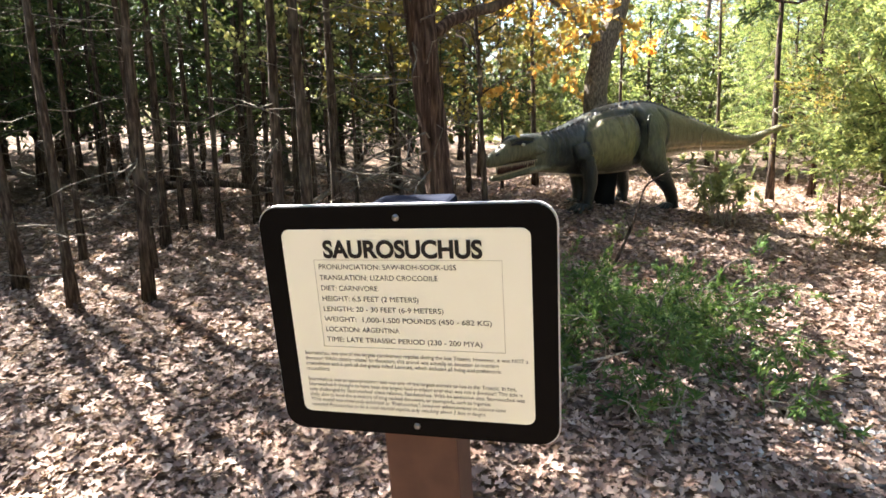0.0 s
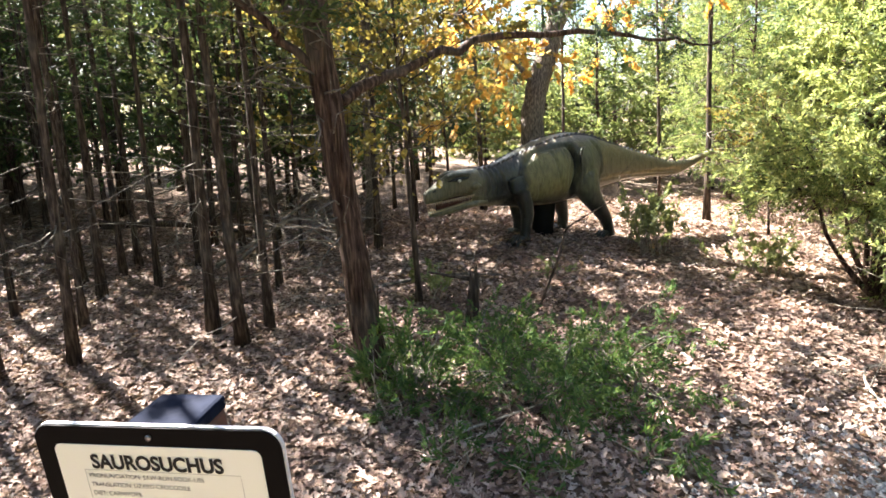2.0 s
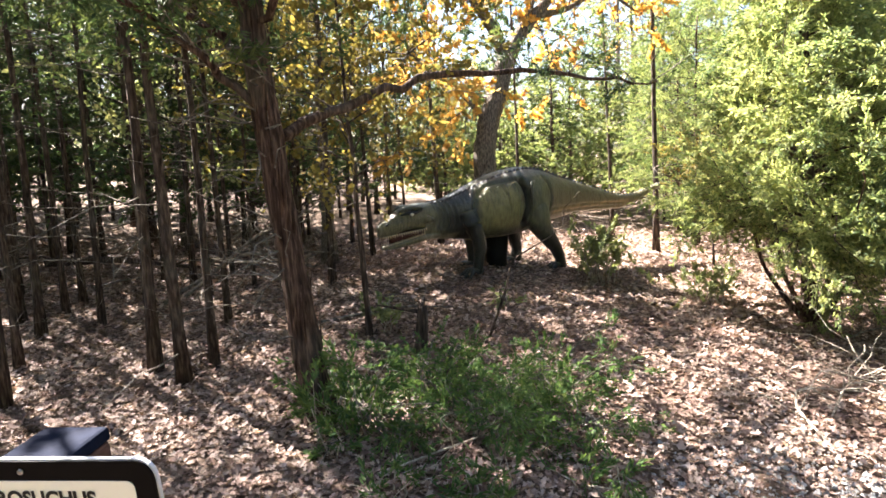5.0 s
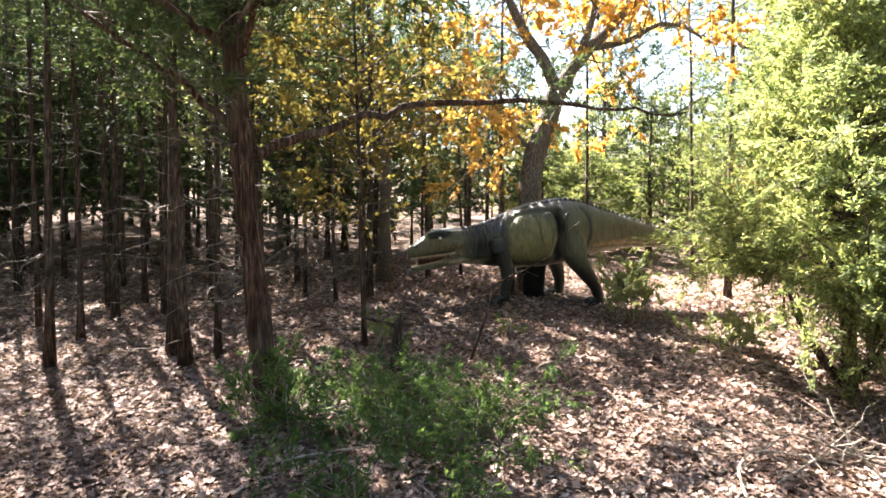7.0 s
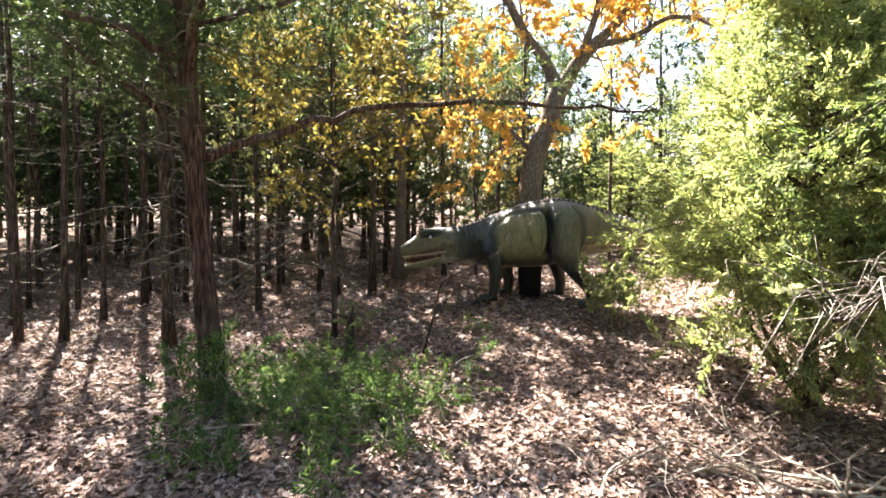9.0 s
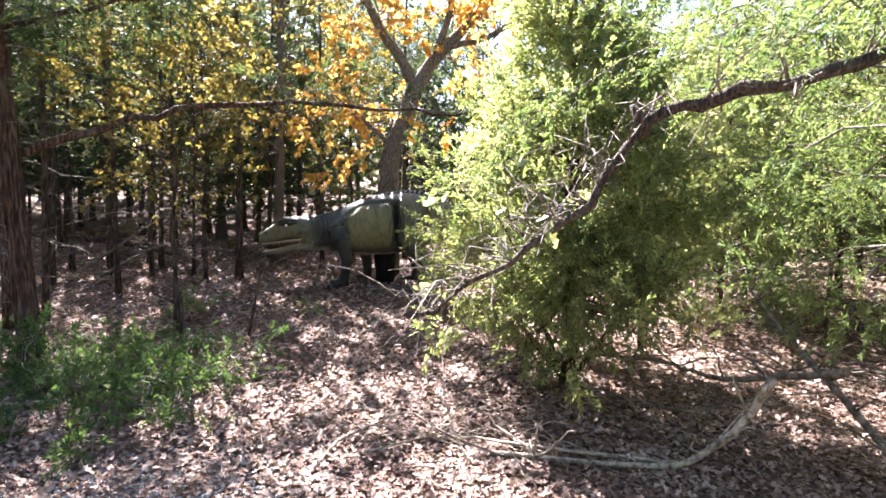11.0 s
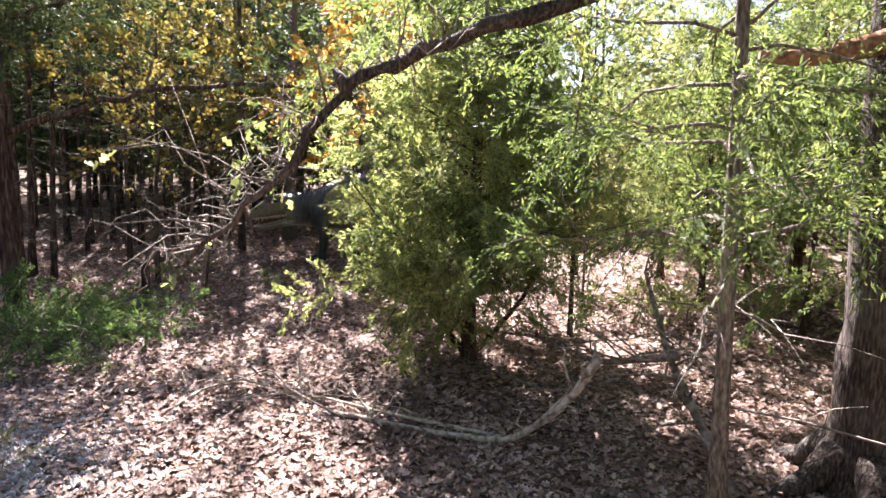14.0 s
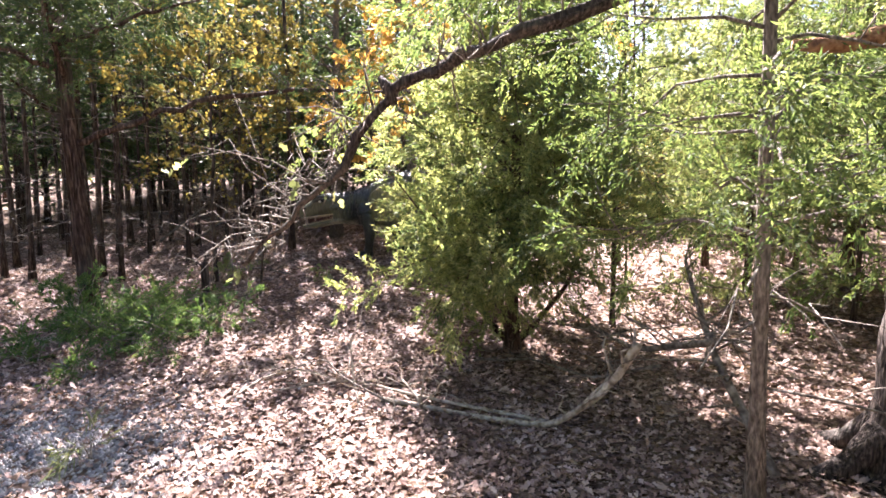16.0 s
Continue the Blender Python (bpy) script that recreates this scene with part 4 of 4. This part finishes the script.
# ---- low spreading juniper ----
jun = new("juniper_shrub")
tagged(jun, "low spreading green juniper over dry stems on the leaves", "shrub")
rng = np.random.default_rng(71)
g, tips = Geo(), []
for k in range(120):
    cx, cy = (0.28, 3.0) if k % 5 == 0 else (rng.uniform(0.5, 1.5), rng.uniform(2.7, 3.5))
    a = rng.uniform(0, 6.28)
    L = rng.uniform(0.2, 0.55)
    b0 = np.array([cx, cy, float(gz(cx, cy))])
    ln = bend(b0, b0 + [L * math.cos(a), L * math.sin(a), rng.uniform(0.02, 0.34) * (0.5 + 0.5 * math.sin(7 * cx + 5 * cy))], 0.08, 5, rng, 0.02)
    g.tube(ln, np.linspace(0.007, 0.002, 5), 4)
    tips.append(ln)
tagged(put("stem", g, DEAD_WOOD, jun, "dry crooked stems"), kind="stuff")
P, D = sprays(tips, 420, 0.045, 0.012, rng, 0.075, 0.2, -0.15, 34, 1.0)
put("foliage", leaf_mesh("foliage", P, D, 0.036 * rng.uniform(0.6, 1.3, len(P)), 0.009, JUNIPER, rng), None, jun)


def tuft(name, x, y, r, h, n, material, seed, label, cat, leaf=(0.05, 0.012)):
    rng = np.random.default_rng(seed)
    root = new(name)
    tagged(root, label, cat, "small plants")
    g, tips = Geo(), []
    for k in range(n):
        a = rng.uniform(0, 6.28)
        b0 = np.array([x + rng.normal(scale=r * 0.25), y + rng.normal(scale=r * 0.25), 0])
        b0[2] = float(gz(b0[0], b0[1])) - 0.01
        ln = bend(b0, b0 + [r * math.cos(a) * rng.random(), r * math.sin(a) * rng.random(), h * rng.uniform(0.5, 1.0)], 0.03, 4, rng, 0.015)
        g.tube(ln, np.linspace(0.005, 0.0015, 4), 4)
        tips.append(ln)
    tagged(put("stem", g, PALE_WOOD, root, "thin pale stems"), kind="stuff")
    P, D = sprays(tips, 190, *leaf, rng, 0.06, 0.25, 0.0, 24, 0.9)
    put("foliage", leaf_mesh("foliage", P, D, leaf[0] * rng.uniform(0.6, 1.3, len(P)), leaf[1], material, rng), None, root)
    return root


tuft("juniper_shrub", 0.12, 2.92, 0.34, 0.42, 24, JUNIPER, 72, "green juniper sprouts round the foot of the cedar", "shrub")
tuft("juniper_shrub", 0.75, 2.2, 0.22, 0.16, 14, JUNIPER, 73, "small green juniper sprig among dry leaves", "shrub")
tuft("juniper_shrub", 1.3, 2.25, 0.2, 0.14, 12, JUNIPER, 74, "small green juniper sprig among dry leaves", "shrub")
tuft("juniper_shrub", 0.35, 2.35, 0.2, 0.15, 8, JUNIPER, 75, "small green juniper sprig among dry leaves", "shrub")
tuft("shrub", 2.4, 5.35, 0.3, 0.55, 30, SHRUB, 76, "pale grey-green shrub with bare stems beside the statue", "shrub", (0.05, 0.02))
tuft("shrub", 1.35, 4.75, 0.1, 0.12, 6, SHRUB, 77, "tiny pale green sprout among dry leaves", "shrub", (0.04, 0.02))
tuft("shrub", 0.35, 4.35, 0.3, 0.25, 7, SHRUB, 78, "low yellow-green sprout near the sapling", "shrub", (0.05, 0.025))
tuft("grass_tuft", 2.45, 1.75, 0.15, 0.16, 4, SHRUB, 79, "sparse dry green grass tuft beside gravel", "grass", (0.1, 0.006))
tuft("shrub", 3.1, 4.7, 0.35, 0.35, 16, SHRUB, 80, "pale low shrub under the bushy cedar", "shrub", (0.05, 0.02))

for k, (x, y, h) in enumerate(((6.6, 5.6, 0.5), (7.2, 4.7, 0.6), (5.7, 6.6, 0.4), (6.9, 3.9, 0.5), (4.9, 5.9, 0.35), (8.0, 6.0, 0.6))):
    tuft("dry_shrub", x, y, 0.45, h, 26, SHRUB, 90 + k, "tangled dry brush with few pale leaves", "shrub", (0.045, 0.014))

# broken stump
sx, sy = 0.58, 3.88
sz = float(gz(sx, sy))
g = Geo().tube([(sx, sy, sz - 0.05), (sx + 0.005, sy, sz + 0.1), (sx + 0.02, sy, sz + 0.25), (sx + 0.03, sy, sz + 0.37)], [0.05, 0.042, 0.038, 0.03], 12, 0.3, 5)
g.tube([(sx + 0.03, sy, sz + 0.34), (sx + 0.05, sy, sz + 0.43)], [0.018, 0.004], 6)
g.tube(bend((sx, sy, sz + 0.33), (sx - 0.28, sy + 0.05, sz + 0.38), 0.0, 4), [0.016, 0.012, 0.01, 0.004], 6)
tagged(put("stump", g, THIN_BARK), "short broken grey tree stump among junipers", "stump")

# ---- fallen wood ----
def fallen(pts, r0, r1, material, label, twigs=0, seed=0, above=0.0):
    rng = np.random.default_rng(seed)
    root = new("fallen_branch")
    tagged(root, label, "branch", "fallen branches")
    ln = chain(*[(x, y, float(gz(x, y)) + z + above) for x, y, z in pts])
    put("stem", Geo().tube(ln, np.linspace(r0, r1, len(ln)), 9, 0.2, seed), material, root)
    if twigs:
        g = Geo()
        for k in range(twigs):
            c = ln[rng.integers(1, len(ln))]
            l2 = bend(c, c + [rng.normal(scale=0.28), rng.normal(scale=0.28), rng.uniform(-0.02, 0.28)], 0.03, 5, rng, 0.02)
            l2[:, 2] = np.maximum(l2[:, 2], gz(l2[:, 0], l2[:, 1]) + 0.006)
            g.tube(l2, np.linspace(r1 * 0.8, 0.0015, 5), 4)
        tagged(put("twig", g, material, root), kind="stuff")
    return root


fallen([(4.84, 3.32, 0.56), (4.76, 3.29, 0.4), (4.65, 3.25, 0.25), (4.41, 3.22, 0.04), (4.0, 3.14, 0.02), (3.35, 3.02, 0.02)], 0.024, 0.012, PALE_WOOD, "crooked pale fallen branch lying on the leaves", 10, 1)
fallen([(4.4, 3.3, 0.02), (3.6, 3.12, 0.05), (3.1, 3.08, 0.05), (2.75, 2.75, 0.03)], 0.014, 0.005, PALE_WOOD, "thin pale fallen branch with twigs", 14, 2)
fallen([(3.5, 3.0, 0.02), (3.15, 2.95, 0.12), (2.9, 3.05, 0.16), (2.55, 2.75, 0.04)], 0.008, 0.003, DEAD_WOOD, "thin bowed pale twig on the leaves", 6, 3)
fallen([(2.56, 2.53, 0.01), (2.58, 2.8, 0.05), (2.7, 2.98, 0.07), (2.9, 3.05, 0.04), (3.2, 3.02, 0.02)], 0.008, 0.003, PALE_WOOD, "thin bowed pale twig on the leaves", 5, 13)
fallen([(3.3, 2.9, 0.02), (3.2, 2.98, 0.12), (3.12, 3.06, 0.26), (3.1, 3.1, 0.34)], 0.007, 0.003, PALE_WOOD, "pale forked twig standing up from the leaves", 3, 14)
fallen([(5.2, 3.4, 0.6), (4.7, 3.9, 0.3), (4.3, 4.3, 0.25), (3.8, 4.5, 0.12)], 0.02, 0.008, DEAD_WOOD, "grey brush branch leaning in the undergrowth", 26, 4)
fallen([(4.9, 3.6, 0.35), (4.5, 3.7, 0.15), (4.0, 3.9, 0.1), (3.6, 3.8, 0.03)], 0.012, 0.004, DEAD_WOOD, "grey brush branch leaning in the undergrowth", 26, 5)
fallen([(5.5, 3.15, 0.1), (5.2, 3.5, 0.45), (5.05, 3.9, 0.6), (4.9, 4.3, 0.8)], 0.022, 0.01, DEAD_WOOD, "grey leaning dead branch beside the slender cedar", 18, 6)
fallen([(0.3, 2.5, 0.02), (0.6, 2.6, 0.06), (0.85, 2.75, 0.05)], 0.008, 0.003, PALE_WOOD, "thin pale fallen twig in the juniper", 6, 7)
fallen([(-0.2, 4.6, 0.02), (0.4, 4.75, 0.05), (0.9, 4.7, 0.03)], 0.016, 0.006, DEAD_WOOD, "grey fallen branch on the leaves", 5, 8)
fallen([(-1.6, 5.2, 0.1), (-0.9, 5.4, 0.5), (-0.3, 5.3, 0.3)], 0.018, 0.006, DEAD_WOOD, "grey brush branch between thin trunks", 34, 9)
fallen([(-1.2, 4.6, 0.3), (-0.7, 4.9, 0.7), (-0.2, 4.7, 0.9)], 0.014, 0.004, DEAD_WOOD, "grey brush branch between thin trunks", 34, 10)
fallen([(-3.3, 6.6, 0.2), (-2.4, 6.2, 0.3), (-1.6, 6.4, 0.15)], 0.05, 0.02, THIN_BARK, "dark fallen trunk in the shade", 10, 11)
fallen([(1.1, 4.1, 0.0), (1.22, 4.05, 0.35), (1.28, 4.05, 0.6), (1.6, 4.1, 0.75)], 0.012, 0.004, THIN_BARK, "thin bent bare sapling", 4, 12)

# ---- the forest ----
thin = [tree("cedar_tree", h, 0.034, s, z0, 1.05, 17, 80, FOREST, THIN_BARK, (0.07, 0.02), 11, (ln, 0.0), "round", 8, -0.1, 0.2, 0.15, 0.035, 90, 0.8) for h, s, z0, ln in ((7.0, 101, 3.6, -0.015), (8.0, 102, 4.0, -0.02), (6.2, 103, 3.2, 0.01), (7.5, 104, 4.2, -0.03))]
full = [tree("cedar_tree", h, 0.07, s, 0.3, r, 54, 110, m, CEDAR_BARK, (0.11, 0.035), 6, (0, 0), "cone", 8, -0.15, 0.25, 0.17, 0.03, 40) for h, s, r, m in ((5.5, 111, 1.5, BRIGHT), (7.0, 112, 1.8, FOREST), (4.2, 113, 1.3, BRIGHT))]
tall = [tree("forest_tree", h, 0.13, s, 2.6, 2.3, 46, 40, m, OAK_BARK, (0.15, 0.06), 6, (0.01, 0), "round", 9, 0.0, 0.35, 0.25, 0.06) for h, s, m in ((11.0, 121, FOREST), (10.0, 122, YELLOW), (12.0, 123, BRIGHT))]
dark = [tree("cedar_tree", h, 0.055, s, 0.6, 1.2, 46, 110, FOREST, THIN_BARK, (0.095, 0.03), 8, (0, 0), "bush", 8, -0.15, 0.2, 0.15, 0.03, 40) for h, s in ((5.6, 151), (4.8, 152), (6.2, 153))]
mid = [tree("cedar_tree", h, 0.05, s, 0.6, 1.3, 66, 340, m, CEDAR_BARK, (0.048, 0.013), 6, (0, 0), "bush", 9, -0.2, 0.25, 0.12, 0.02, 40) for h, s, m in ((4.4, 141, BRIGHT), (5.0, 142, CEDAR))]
small = [tree("sapling", 2.6, 0.018, s, 0.9, 0.8, 26, 95, m, THIN_BARK, (0.045, 0.028), 5, (0.02, 0), "round", 7, 0.0, 0.3, 0.12, 0.03) for s, m in ((131, YELLOW), (132, SHRUB))]
LABELS = {"dark": "dense cedar in the shady wood, shade put into its needle colour", "mid": "leafy green cedar beside the clearing", "thin": "thin dark cedar trunk with dry lower branches", "full": "full green cedar at the edge of the wood", "tall": "tall woodland tree with thin autumn foliage", "small": "slender sapling with sparse autumn leaves"}
for kind, some in (("thin", thin), ("full", full), ("tall", tall), ("mid", mid), ("dark", dark), ("small", small)):
    for ob in some:
        tagged(ob, LABELS[kind], "tree", kind + " trees of the wood")

rng = np.random.default_rng(81)
NEAR = ((-2.28, 3.33), (-1.89, 3.45), (-2.16, 4.05), (-2.02, 4.95), (-1.66, 6.2), (-1.91, 5.63), (-2.48, 5.6), (-1.4, 6.7), (-2.85, 3.7), (-2.8, 4.3), (-2.39, 4.75), (-2.48, 5.3), (-0.92, 3.62), (-0.8, 3.85), (-1.18, 3.85), (-0.95, 4.8), (-2.77, 5.15),
        (-3.46, 4.25), (-2.02, 6.4), (-0.19, 5.8), (-3.83, 6.6), (-4.36, 6.3), (-3.2, 5.9), (0.19, 7.1), (1.1, 7.9), (-0.7, 7.2), (-1.0, 6.0), (2.2, 7.9), (-3.6, 3.4), (-4.2, 4.9))
used, count = [], {}


def plant(kind, x, y, size=None, tall_by=None):
    some = {"thin": thin, "full": full, "tall": tall, "mid": mid, "dark": dark, "small": small}[kind]
    k = count.get(kind, 0)
    count[kind] = k + 1
    ob = some[k % len(some)]
    s = size or rng.uniform(0.75, 1.15)
    (stand if k < len(some) else again)(ob, x, y, rng.uniform(0, 360), s, tall_by)
    used.append((x, y))


for x, y in NEAR:
    s = rng.uniform(0.6, 1.0)
    plant("thin", x, y, s, rng.uniform(0.58, 0.8))
plant("thin", 3.74, 7.0, 1.0, 0.9)
plant("small", 0.22, 4.28, 1.15)
plant("small", 4.25, 5.0, 1.0)
plant("small", -0.5, 5.6, 1.1)
plant("small", 5.95, 6.2, 1.0)
plant("small", 0.6, 7.2, 1.0)
# tall trees added for the shade their crowns cast on the ground
for x, y in ((-2.4, 8.4), (-0.3, 6.8)):
    plant("tall", x, y, 0.55)
plant("small", -1.35, 5.7, 1.2)
plant("small", 4.05, 6.2, 0.6)

for x, y, sz in ((6.9, 6.2, 1.0), (4.9, 8.7, 0.6), (5.5, 7.6, 0.65), (6.5, 7.7, 0.8), (5.1, 6.7, 0.6), (6.3, 5.2, 0.75), (4.6, 7.6, 0.7), (7.6, 5.0, 0.75), (8.3, 8.2, 1.0), (9.2, 3.4, 0.9), (7.6, 7.0, 1.1), (6.0, 8.2, 1.1), (8.2, 4.2, 1.0), (7.6, 2.6, 0.9), (8.9, 5.9, 1.1)):
    plant("mid", x, y, sz)


def free(x, y, gap):
    return all((x - a) ** 2 + (y - b) ** 2 > gap * gap for a, b in used)


def scatter(kind, n, x0, x1, y0, y1, gap, ok=lambda x, y: True, lo=0.75, hi=1.2):
    made = tries = 0
    while made < n and tries < n * 30:
        tries += 1
        x, y = rng.uniform(x0, x1), rng.uniform(y0, y1)
        if ok(x, y) and free(x, y, gap):
            plant(kind, x, y, rng.uniform(lo, hi), rng.uniform(lo, hi))
            made += 1


open_ground = lambda x, y: not (-1.5 < x < 9.0 and -4.5 < y < 6.8)
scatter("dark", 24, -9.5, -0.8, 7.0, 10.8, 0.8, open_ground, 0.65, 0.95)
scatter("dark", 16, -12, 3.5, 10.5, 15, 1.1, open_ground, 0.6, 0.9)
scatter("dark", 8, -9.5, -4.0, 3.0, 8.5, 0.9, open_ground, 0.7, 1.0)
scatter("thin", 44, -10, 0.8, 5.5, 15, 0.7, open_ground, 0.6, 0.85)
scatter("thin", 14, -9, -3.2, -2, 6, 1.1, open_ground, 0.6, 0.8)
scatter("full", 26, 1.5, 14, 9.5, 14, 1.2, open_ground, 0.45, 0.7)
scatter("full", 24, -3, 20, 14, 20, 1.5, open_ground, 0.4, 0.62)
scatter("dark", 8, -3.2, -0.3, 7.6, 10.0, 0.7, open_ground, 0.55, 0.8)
scatter("thin", 14, -7.0, -2.4, 4.0, 8.5, 0.55, lambda x, y: True, 0.7, 0.95)
scatter("full", 12, 8.5, 15, 3.5, 11, 1.5, lambda x, y: x > 9)
scatter("tall", 10, -20, 20, 13, 28, 2.8, lambda x, y: x < -5 or x > 9, 0.8, 1.2)
scatter("thin", 9, 3, 12, 7.5, 13, 0.9, open_ground, 0.5, 0.7)
scatter("full", 34, -45, 45, 22, 44, 2.5, open_ground, 0.6, 0.95)
scatter("full", 26, -40, -11, -12, 25, 2.2, open_ground, 0.9, 1.3)
scatter("full", 14, 15, 45, -15, 25, 2.5, open_ground, 1.4, 2.2)
# unseen tall trees far behind the path, added for shade and reflections
scatter("tall", 5, -8, 14, -24, -12, 2.5, open_ground, 0.9, 1.2)
# unseen trees added behind and left of the path to cut the fill light
scatter("full", 26, -14, 18, -9, -4, 1.6, open_ground, 0.9, 1.3)
scatter("full", 14, -14, -5, -4, 3, 1.6, open_ground, 0.8, 1.2)
